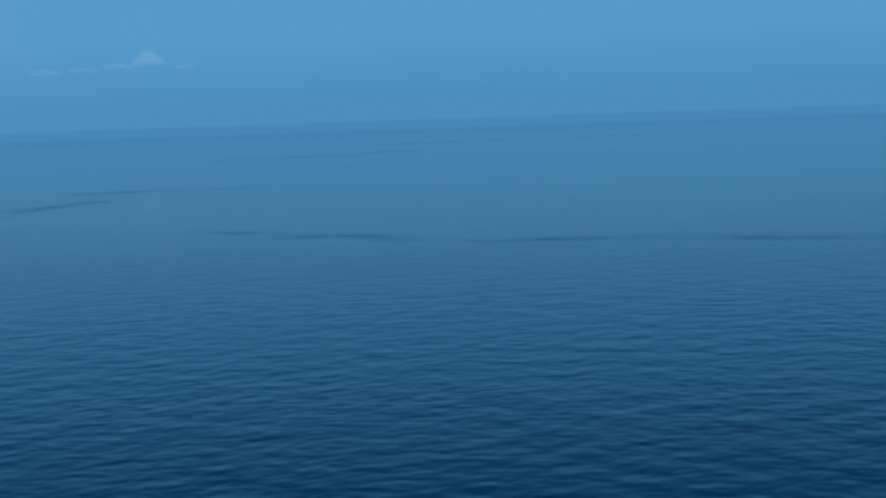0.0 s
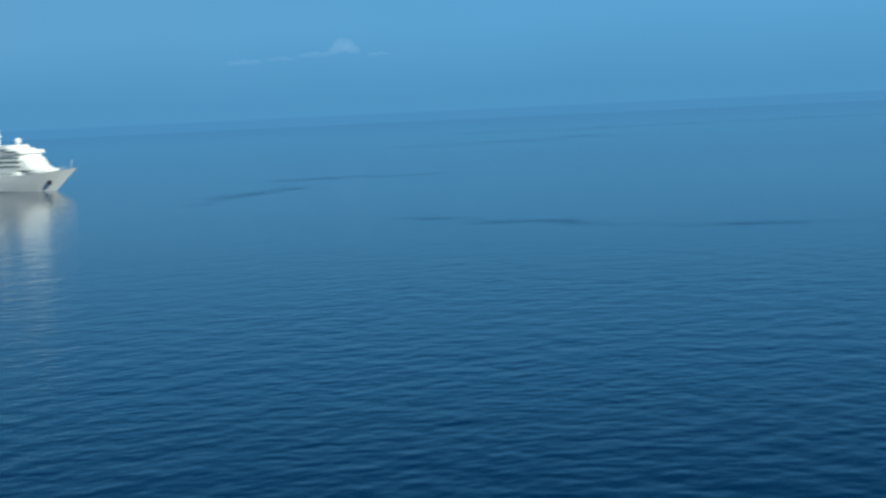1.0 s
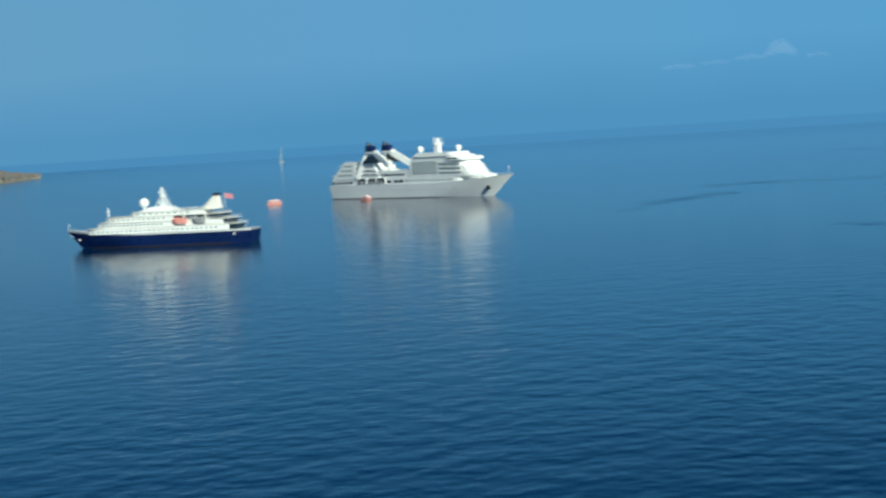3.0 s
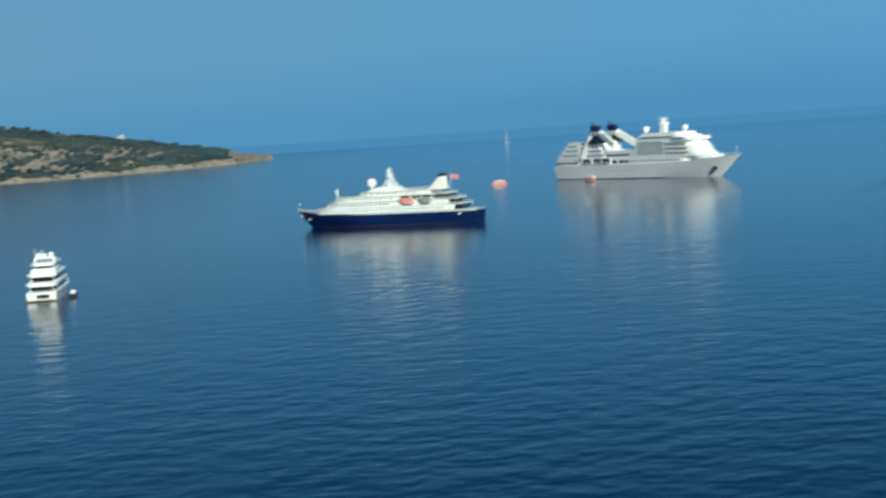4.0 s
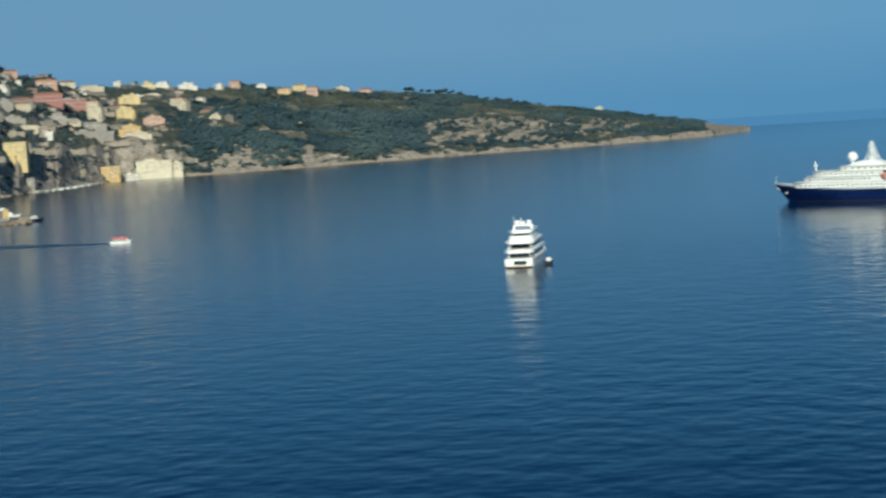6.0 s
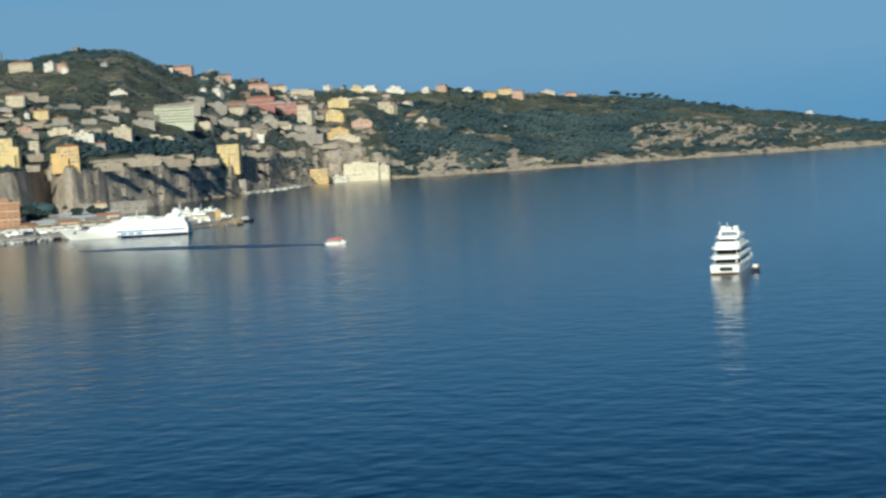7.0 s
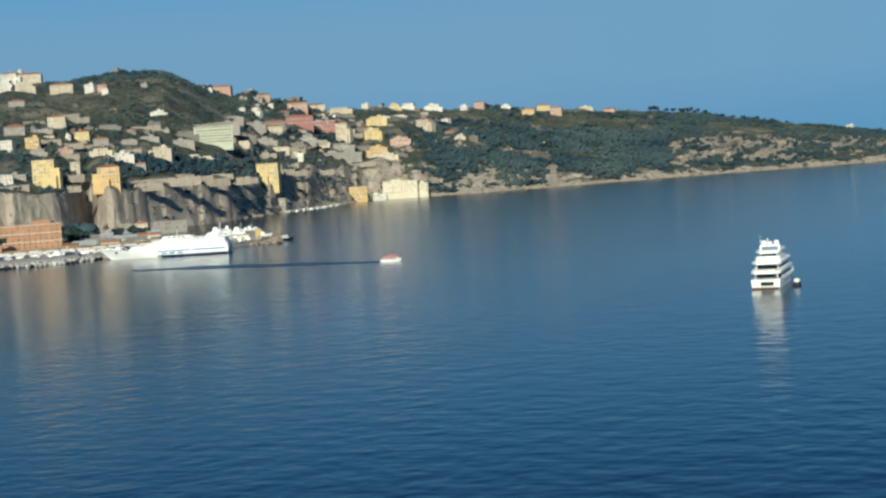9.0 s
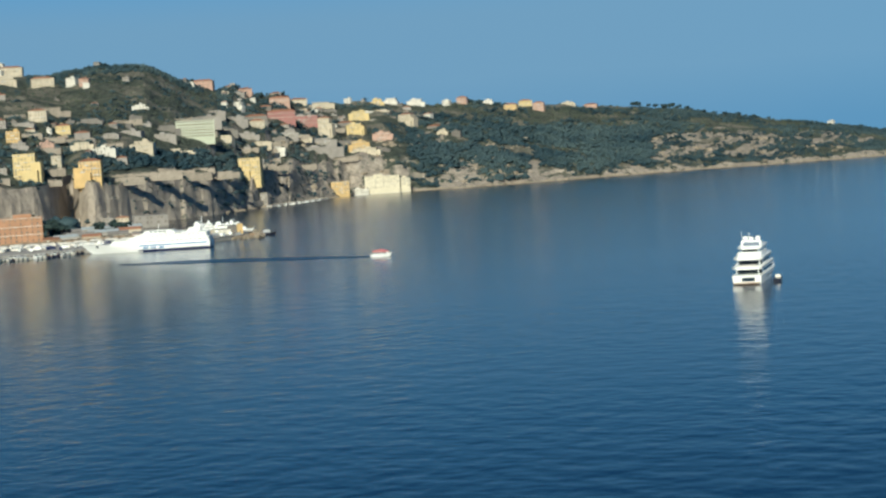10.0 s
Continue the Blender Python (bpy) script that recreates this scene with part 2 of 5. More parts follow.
def land_height(az, dist):
    """Height of the land at a bearing (degrees, to the left of north) and a distance from the terrace."""
    x, y = -dist * math.sin(radians(az)), dist * math.cos(radians(az))
    d0, d1 = plan(SHORE, az), plan(RIDGE, az)
    ax, ay = -d0 * math.sin(radians(az)), d0 * math.cos(radians(az))
    butt = noise.fractal((ax * 0.011 + dist * 0.002, ay * 0.011, 3.1), 1.0, 2.0, 4)
    d0 += 16 * butt + 5 * noise.noise((x * 0.05, y * 0.05, 7)) + 7 * max(0.0, 1 - 9 * abs(noise.noise((ax * 0.009, ay * 0.009, 21)))) + 1.5 * noise.noise((x * 0.09, y * 0.09, 13)) + 1.2 * noise.noise((ax * 0.16, ay * 0.16, 9)) + 75 * math.exp(-((az - 33.95) / 0.5) ** 2)
    top = EYE + d1 * math.tan(radians(plan(TOP_EL, az)))
    zc = plan(CLIFF, az)
    run = plan(CLIFF_RUN, az) * (1.6 + 1.3 * noise.noise((ax * 0.02, ay * 0.02, 11)))
    if dist < d0:
        return -3.0
    s = dist - d0
    shelf = min(s / 6.0, 1.0) * (2.2 + 1.2 * butt)
    c = min(max((s - 5) / run, 0), 1)
    c = c * c * (3 - 2 * c) * 0.35 + c * 0.65
    c = min(1, max(0, c + 0.13 * math.sin(math.pi * c) * noise.noise((ax * 0.03, ay * 0.03, c * 4))))
    c = min(1, max(0, c + 0.07 * math.sin(c * math.pi) * math.sin(c * 15 + 5 * noise.noise((ax * 0.012, ay * 0.012, 31)))))
    z = shelf + (zc - 2) * c * (1 + 0.22 * butt)
    u = min(max((s - 5 - run) / max(d1 - d0 - run - 5, 30), 0), 1.35)
    rise = max(top - zc, 2)
    if u <= 1:
        z += rise * (0.72 * u + 0.28 * math.sin(u * math.pi / 2))
    else:
        z += rise * (1 - 0.9 * (u - 1))
    grain = min(s / 60, 1.0)
    z += grain * (5.0 * noise.fractal((x * 0.006, y * 0.006, 0), 1.0, 2.0, 3) + 2.2 * noise.noise((x * 0.03, y * 0.03, 5))) * min(1, rise / 40)
    return z


def off_cliff(az, dist):
    """Back from the cliff's brink, to ground level enough to build on."""
    for k in range(14):
        if land_height(az, dist + 6) - land_height(az, dist - 6) < 6:
            break
        dist += 4
    return dist


def bare_ground(az, dist):
    """Landslip scars and broken rock where nothing grows."""
    s = dist - plan(SHORE, az)
    along = dist * radians(az)
    rag = noise.fractal((along * 0.024, s * 0.009, 8.0), 1.0, 2.0, 3)
    fine = noise.fractal((along * 0.06, s * 0.018, 2.0), 1.0, 2.0, 3)
    if az < 3.3:
        return True
    for mid, half, length, top in ((20.0, 1.1, 140, 0.1), (23.8, 1.55, 125, 0.7), (26.2, 1.6, 150, 0.8), (17.45, 0.3, 125, 0.4)):
        k = s / length
        if 0 < k + 0.35 * rag < 1 and abs(az - mid) < half * (1 - (1 - top) * k) + 0.3 * rag:
            return True
    # broken rock and worn earth part of the way up the headland: bearing, reach, distance up the slope, reach
    for mid, half, up, reach, cut in ((10.9, 2.5, 300, 200, -0.10), (12.6, 1.1, 120, 90, 0.0), (8.9, 0.9, 120, 70, 0.05), (7.2, 1.1, 360, 150, -0.12), (16.95, 0.45, 265, 75, -0.05), (6.0, 0.7, 250, 90, 0.0), (21.0, 0.7, 330, 70, 0.05)):
        far = ((az - mid) / half) ** 2 + ((s - up) / reach) ** 2
        if far < 1 and 0.6 * rag + 0.5 * fine > cut + 0.35 * far * far:
            return True
    return s < (24 if az < 14.5 else 9) + 14 * rag + 8 * fine and az < 24


def build_land():
    azs = np.arange(1.74, 47.0, 0.07)
    cols = [-24, -14, -6, 0] + [3 * i for i in range(1, 20)] + [64, 72]
    steps = [i / 62 for i in range(1, 63)]
    verts, faces, m = [], [], len(cols) + len(steps) + 6
    for az in azs:
        d0, d1 = plan(SHORE, az), plan(RIDGE, az)
        ds = [d0 + c for c in cols] + [d0 + 72 + (d1 - d0 - 72) * s for s in steps] + [d1 + 15 * k for k in range(1, 7)]
        for d in ds:
            verts.append((-d * math.sin(radians(az)), d * math.cos(radians(az)), land_height(az, d)))
    for i in range(len(azs) - 1):
        for j in range(m - 1):
            a = i * m + j
            faces.append((a, a + m, a + m + 1, a + 1))
    ob = mesh_object("ground_headland", verts, faces, HILL)
    ob.data.materials.append(SCAR)
    for p in ob.data.polygons:
        c = p.center
        p.material_index = int(bare_ground(math.degrees(math.atan2(-c.x, c.y)), math.hypot(c.x, c.y)))
    tagged(ob, "rocky tuff cliffs and scrub-covered hill above the shore", "headland", kind="structure")


build_land()
# ======== more materials ========
WHITE = painted("ship_white", (0.90, 0.91, 0.87), 0.35, 0.06, 0.08)
CREAM = painted("deck_cream", (0.78, 0.75, 0.67), 0.5, 0.10, 0.2)
NAVY = painted("navy_paint", (0.004, 0.013, 0.070), 0.3, 0.25, 0.1)
BOOT = painted("boot_topping", (0.035, 0.025, 0.03), 0.6, 0.2, 0.2)
ORANGE = painted("orange_gelcoat", (0.72, 0.24, 0.17), 0.4, 0.12, 0.5)
PALE_RED = painted("faded_red_canopy", (0.82, 0.36, 0.30), 0.5, 0.12, 0.5)
PINK_WHITE = painted("pinkish_white_canopy", (0.86, 0.62, 0.58), 0.5, 0.1, 0.5)
GREY = painted("grey_metal", (0.42, 0.43, 0.43), 0.45, 0.12, 0.4, 0.3)
DARK = painted("dark_funnel", (0.012, 0.014, 0.028), 0.4, 0.3, 0.3)
TEAK = painted("teak_deck", (0.30, 0.21, 0.13), 0.7, 0.2, 0.5)
BLUE = painted("blue_stripe", (0.06, 0.20, 0.42), 0.35, 0.1, 0.3)
STONE = painted("quay_stone", (0.40, 0.375, 0.335), 0.85, 0.25, 0.08)
ROCK = painted("shore_rock", (0.33, 0.275, 0.205), 0.95, 0.45, 0.15)
TILE = painted("roof_tiles", (0.36, 0.17, 0.10), 0.85, 0.25, 0.3, rand=0.35)
FLATROOF = painted("flat_roof", (0.33, 0.31, 0.29), 0.9, 0.2, 0.2, rand=0.3)
SHUTTER = painted("dark_window", (0.20, 0.17, 0.13), 0.5, 0.3, 0.5, rand=0.4)
STUCCO = {
    "yellow": painted("yellow_stucco", (0.66, 0.52, 0.26), 0.85, 0.14, 0.12, rand=0.12),
    "ochre": painted("ochre_stucco", (0.60, 0.42, 0.19), 0.85, 0.16, 0.12, rand=0.12),
    "white": painted("white_stucco", (0.68, 0.65, 0.57), 0.85, 0.10, 0.12, rand=0.15),
    "cream": painted("cream_stucco", (0.56, 0.49, 0.37), 0.85, 0.14, 0.12, rand=0.15),
    "pink": painted("pink_stucco", (0.50, 0.33, 0.26), 0.85, 0.15, 0.12, rand=0.15),
    "grey": painted("grey_stucco", (0.33, 0.305, 0.275), 0.9, 0.2, 0.12, rand=0.2),
    "dun": painted("dun_stucco", (0.215, 0.20, 0.18), 0.9, 0.2, 0.12, rand=0.3),
    "ivory": painted("ivory_stucco", (0.66, 0.60, 0.45), 0.85, 0.12, 0.12),
    "red": painted("red_stucco", (0.33, 0.155, 0.14), 0.85, 0.18, 0.12),
    "green": painted("green_glass_wall", (0.50, 0.53, 0.40), 0.45, 0.15, 0.3),
    "orange": painted("orange_stucco", (0.40, 0.22, 0.13), 0.85, 0.16, 0.12),
}


# glass for windows, also for dark panels that paint shade in openings
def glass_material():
    m, n, l, b = mat("dark_glass_and_shade", 0.08)
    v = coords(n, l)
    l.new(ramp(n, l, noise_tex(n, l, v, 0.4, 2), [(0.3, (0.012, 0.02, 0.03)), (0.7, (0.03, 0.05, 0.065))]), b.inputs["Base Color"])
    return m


GLASS_SHADE = glass_material()
# glass for windows, also the painted shade of balconies and stern slots
GREENGLASS_SHADE = painted("green_grey_glass_and_shade", (0.30, 0.35, 0.34), 0.2, 0.2, 0.3)


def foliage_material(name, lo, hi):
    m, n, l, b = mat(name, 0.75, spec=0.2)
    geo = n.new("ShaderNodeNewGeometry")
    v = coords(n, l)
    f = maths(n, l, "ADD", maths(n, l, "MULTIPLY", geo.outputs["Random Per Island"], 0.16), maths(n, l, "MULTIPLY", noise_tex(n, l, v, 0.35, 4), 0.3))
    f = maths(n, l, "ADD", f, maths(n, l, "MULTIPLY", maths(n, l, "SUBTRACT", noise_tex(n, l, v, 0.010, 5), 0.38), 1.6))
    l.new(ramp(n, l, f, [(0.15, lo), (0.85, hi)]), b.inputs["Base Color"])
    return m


# leaf colours shifted to blue: the haze of distance is in the base colour
LEAF = foliage_material("haze_blue_leaves", (0.017, 0.043, 0.060), (0.086, 0.127, 0.128))
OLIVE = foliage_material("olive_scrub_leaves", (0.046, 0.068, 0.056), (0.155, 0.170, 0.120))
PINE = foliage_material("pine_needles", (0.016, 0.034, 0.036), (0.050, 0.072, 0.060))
BARK = painted("bark", (0.11, 0.08, 0.055), 0.95, 0.3, 2.0)


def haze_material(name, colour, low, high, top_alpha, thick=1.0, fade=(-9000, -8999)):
    """Far distance, its haze painted in: glows with the colour of the air and fades out towards its top."""
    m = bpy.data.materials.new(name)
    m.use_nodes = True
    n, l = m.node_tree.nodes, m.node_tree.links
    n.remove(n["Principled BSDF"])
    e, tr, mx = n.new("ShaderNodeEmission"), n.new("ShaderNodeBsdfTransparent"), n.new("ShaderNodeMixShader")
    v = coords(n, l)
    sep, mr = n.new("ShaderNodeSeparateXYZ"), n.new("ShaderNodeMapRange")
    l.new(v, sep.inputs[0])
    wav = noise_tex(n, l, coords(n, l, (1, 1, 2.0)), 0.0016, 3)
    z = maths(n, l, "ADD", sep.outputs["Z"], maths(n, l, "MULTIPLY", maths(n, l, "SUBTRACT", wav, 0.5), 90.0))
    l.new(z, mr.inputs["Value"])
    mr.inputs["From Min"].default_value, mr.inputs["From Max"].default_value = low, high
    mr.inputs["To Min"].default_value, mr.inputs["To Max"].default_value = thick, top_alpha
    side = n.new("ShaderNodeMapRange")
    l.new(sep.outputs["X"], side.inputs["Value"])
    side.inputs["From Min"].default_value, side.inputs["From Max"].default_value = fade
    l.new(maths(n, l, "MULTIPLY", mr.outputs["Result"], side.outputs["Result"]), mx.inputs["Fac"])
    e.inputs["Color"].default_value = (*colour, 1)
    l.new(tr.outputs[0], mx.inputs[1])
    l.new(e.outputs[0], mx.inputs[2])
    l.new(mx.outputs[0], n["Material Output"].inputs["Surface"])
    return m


# haze is painted: these sheets and clouds glow in its colour, unlit
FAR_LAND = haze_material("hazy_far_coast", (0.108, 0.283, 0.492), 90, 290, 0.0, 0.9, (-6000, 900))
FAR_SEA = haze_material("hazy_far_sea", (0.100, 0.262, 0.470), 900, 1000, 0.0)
CLOUD = haze_material("hazy_cloud", (0.27, 0.45, 0.67), 190, 420, 0.22, 0.06)


# ======== building blocks ========
def thing(name, m, label, category, group=""):
    ob = new(name)
    ob.matrix_basis = m
    return tagged(ob, label, category, group)


def part(name, bm, material, parent, label="", smooth=False):
    me = bpy.data.meshes.new(name)
    bm.to_mesh(me)
    bm.free()
    me.materials.append(material)
    if smooth:
        me.shade_smooth()
    ob = new(name, me)
    ob.parent = parent
    return tagged(ob, label)


def add_box(bm, x0, x1, y0, y1, z0, z1, bevel=0.0):
    r = bmesh.ops.create_cube(bm, size=1, matrix=Matrix.LocRotScale(((x0 + x1) / 2, (y0 + y1) / 2, (z0 + z1) / 2), None, (x1 - x0, y1 - y0, z1 - z0)))
    if bevel:
        es = list({e for v in r["verts"] for e in v.link_edges})
        bmesh.ops.bevel(bm, geom=es, offset=bevel, segments=2, affect="EDGES")


def box(name, dims, material, parent, bevel=0.05, label=""):
    bm = bmesh.new()
    add_box(bm, *dims, bevel)
    return part(name, bm, material, parent, label)


def prism(name, rings, material, parent, label="", bevel=0.12):
    """A solid through rings of points (all the same count), the lowest first."""
    bm = bmesh.new()
    vs = [[bm.verts.new(p) for p in ring] for ring in rings]
    k = len(rings[0])
    for a, b in zip(vs, vs[1:]):
        for i in range(k):
            bm.faces.new((a[i], a[(i + 1) % k], b[(i + 1) % k], b[i]))
    bm.faces.new(vs[-1])
    bm.faces.new(list(reversed(vs[0])))
    if bevel:
        top = [e for e in bm.edges if all(v in vs[-1] for v in e.verts)]
        bmesh.ops.bevel(bm, geom=top, offset=bevel, segments=2, affect="EDGES")
    bmesh.ops.recalc_face_normals(bm, faces=bm.faces)
    return part(name, bm, material, parent, label)


def deck_ring(x0, x1, w, z, nose=4.0, tail=0.8):
    """Plan of a deck house: square aft with eased corners, rounded ahead."""
    pts = [(x0 + tail, -w / 2), (x1 - nose, -w / 2)]
    for i in range(1, 8):
        a = -math.pi / 2 + math.pi * i / 8
        pts.append((x1 - nose + nose * math.cos(a), w / 2 * math.sin(a) ** 1.0))
    pts += [(x1 - nose, w / 2), (x0 + tail, w / 2), (x0, w / 2 - tail), (x0, -w / 2 + tail)]
    return [(x, y, z) for x, y in pts]


def deckhouse(name, x0, x1, w, z0, z1, material, parent, nose=4.0, rake=0.0, aft=0.0, label=""):
    return prism(name, [deck_ring(x0, x1, w, z0, nose), deck_ring(x0 + aft, x1 - rake, w * 0.985, z1, nose)], material, parent, label)


def hull(name, length, beam, zs, rake, material, parent, zlow=-1.5, fine=0.42, sheer=0.0, flare=0.75, counter=0.0, label="", stern=0.85):
    """A ship's hull from its stern at -length/2 to its bow: zs is the deck's height amidships, sheer the rise to the bow."""
    n, levels = 22, 7
    rings = []
    for i in range(n + 1):
        u = i / n
        bow = max(0.0, (u - (1 - fine)) / fine)
        aft = max(0.0, (0.12 - u) / 0.12)
        half = []
        for k in range(levels):
            t = k / (levels - 1)
            top = zs + sheer * max(0, (u - 0.55) / 0.45) ** 2
            z = zlow + (top - zlow) * t
            power = 1.6 + 1.6 * t * flare
            w = beam / 2 * (1 - bow ** power) * (1 - (1 - stern) * aft) * (0.93 + 0.07 * t)
            lo, hi = -length / 2 + counter * (1 - t), length / 2 - rake * (1 - t)
            half.append((lo + (hi - lo) * u, max(w, 0.05), z))
        rings.append([(x, -y, z) for x, y, z in half] + [(x, y, z) for x, y, z in reversed(half)])
    bm = bmesh.new()
    vs = [[bm.verts.new(p) for p in r] for r in rings]
    k = len(vs[0])
    for a, b in zip(vs, vs[1:]):
        for i in range(k):
            bm.faces.new((a[i], a[(i + 1) % k], b[(i + 1) % k], b[i]))
    bm.faces.new(vs[0])
    bm.faces.new(list(reversed(vs[-1])))
    bmesh.ops.recalc_face_normals(bm, faces=bm.faces)
    return part(name, bm, material, parent, label)


def row_of(name, xs, dims, material, parent, y, z, label=""):
    """Alike small parts along a side: boxes on one shared mesh; dims: length, depth, height."""
    bm = bmesh.new()
    add_box(bm, -dims[0] / 2, dims[0] / 2, -dims[1] / 2, dims[1] / 2, -dims[2] / 2, dims[2] / 2, min(dims) * 0.12)
    first = part(name, bm, material, parent, label)
    first.location = (xs[0], y, z)
    for x in xs[1:]:
        ob = new(name, first.data)
        ob.parent = parent
        ob.location = (x, y, z)
        tagged(ob, label)
    return first


def ball(name, centre, r, material, parent, label="", squash=1.0):
    bm = bmesh.new()
    bmesh.ops.create_uvsphere(bm, u_segments=14, v_segments=9, radius=r, matrix=Matrix.LocRotScale(centre, None, (1, 1, squash)))
    return part(name, bm, material, parent, label, True)


def pole(name, a, b, r, material, parent, r2=None, label=""):
    a, b = Vector(a), Vector(b)
    bm = bmesh.new()
    m = Matrix.Translation((a + b) / 2) @ (b - a).to_track_quat("Z", "Y").to_matrix().to_4x4()
    bmesh.ops.create_cone(bm, cap_ends=True, segments=8, radius1=r, radius2=r if r2 is None else r2, depth=(b - a).length, matrix=m)
    return part(name, bm, material, parent, label)


def rail(name, pts, parent, height=1.0, post=3.0, material=None):
    """A ship's rail: a top tube and thin posts."""
    bm = bmesh.new()
    for p, q in zip(pts, pts[1:]):
        p, q = Vector(p), Vector(q)
        for h in (height, height * 0.5):
            a, b = p + Vector((0, 0, h)), q + Vector((0, 0, h))
            m = Matrix.Translation((a + b) / 2) @ (b - a).to_track_quat("Z", "Y").to_matrix().to_4x4()
            bmesh.ops.create_cone(bm, cap_ends=True, segments=5, radius1=0.05, radius2=0.05, depth=(b - a).length, matrix=m)
        for i in range(int((q - p).length / post) + 1):
            c = p.lerp(q, min(1, i * post / max((q - p).length, 0.1)))
            add_box(bm, c.x - 0.04, c.x + 0.04, c.y - 0.04, c.y + 0.04, c.z, c.z + height)
    return part(name, bm, material or WHITE, parent)


def heading(x, y, z, dx, dy):
    return pose(x, y, z, 0, 0, math.degrees(math.atan2(dy, dx)))


def lifeboat(parent, x, y, z, material, s=1.0):
    b = hull("lifeboat", 8.5 * s, 3.0 * s, 1.6 * s, 0.8, material, parent, -0.4, 0.5, 0.3)
    b.location = (x, y, z)
    bm = bmesh.new()
    add_box(bm, -3.2 * s, 3.0 * s, -1.25 * s, 1.25 * s, 1.5 * s, 2.6 * s, 0.5 * s)
    part("canopy", bm, material, b)
    return b


# ======== distance: hazy coast across the gulf, far sea, small clouds ========
def arc_sheet(name, a0, a1, dist, z0, z1, material, label, category):
    azs = np.linspace(a0, a1, 60)
    verts = [(-dist * math.sin(radians(a)), dist * math.cos(radians(a)), z) for a in azs for z in (z0, z1)]
    faces = [(2 * i, 2 * i + 2, 2 * i + 3, 2 * i + 1) for i in range(len(azs) - 1)]
    ob = mesh_object(name, verts, faces, material)
    return tagged(ob, label, category, kind="structure")


arc_sheet("backdrop_far_coast", -75, 60, 4930, 28, 300, FAR_LAND, "glowing haze-coloured sheet for distant blue mountains and low haze", "backdrop")
arc_sheet("backdrop_far_sea", -75, 60, 4940, -6, 28, FAR_SEA, "thin darker glowing strip painted as hazed far sea at the horizon", "backdrop")


def cloud(az, el, width, height):
    d = 4900
    at = Vector((-d * math.sin(radians(az)), d * math.cos(radians(az)), EYE + d * math.tan(radians(el))))
    bm = bmesh.new()
    rnd = random.Random(int(az * 100))
    for i in range(9):
        u = i / 4 - 1
        r = max(height * rnd.uniform(0.3, 0.55) * (1 - 0.5 * abs(u)), width * 0.11)
        bmesh.ops.create_icosphere(bm, subdivisions=2, radius=r, matrix=Matrix.Translation(at + Vector((u * width / 2, 0, r * 0.8 + rnd.uniform(0, 0.3) * height * (1 - abs(u))))))
    for v in bm.verts:
        v.co.z = at.z + (v.co.z - at.z) * 0.75
        v.co += Vector(noise.noise_vector(v.co * 0.06)) * 3
    me = bpy.data.meshes.new("small_cloud")
    bm.to_mesh(me)
    bm.free()
    me.materials.append(CLOUD)
    me.shade_smooth()
    tagged(new("small_cloud", me), "small pale cumulus cloud low over the far coast", "cloud", "clouds over the far coast")


cloud(-24.45, 1.98, 84, 58)
cloud(-23.4, 1.88, 84, 22)
cloud(-22.2, 1.80, 76, 18)
cloud(-20.9, 1.72, 90, 14)
cloud(-25.7, 1.85, 60, 16)


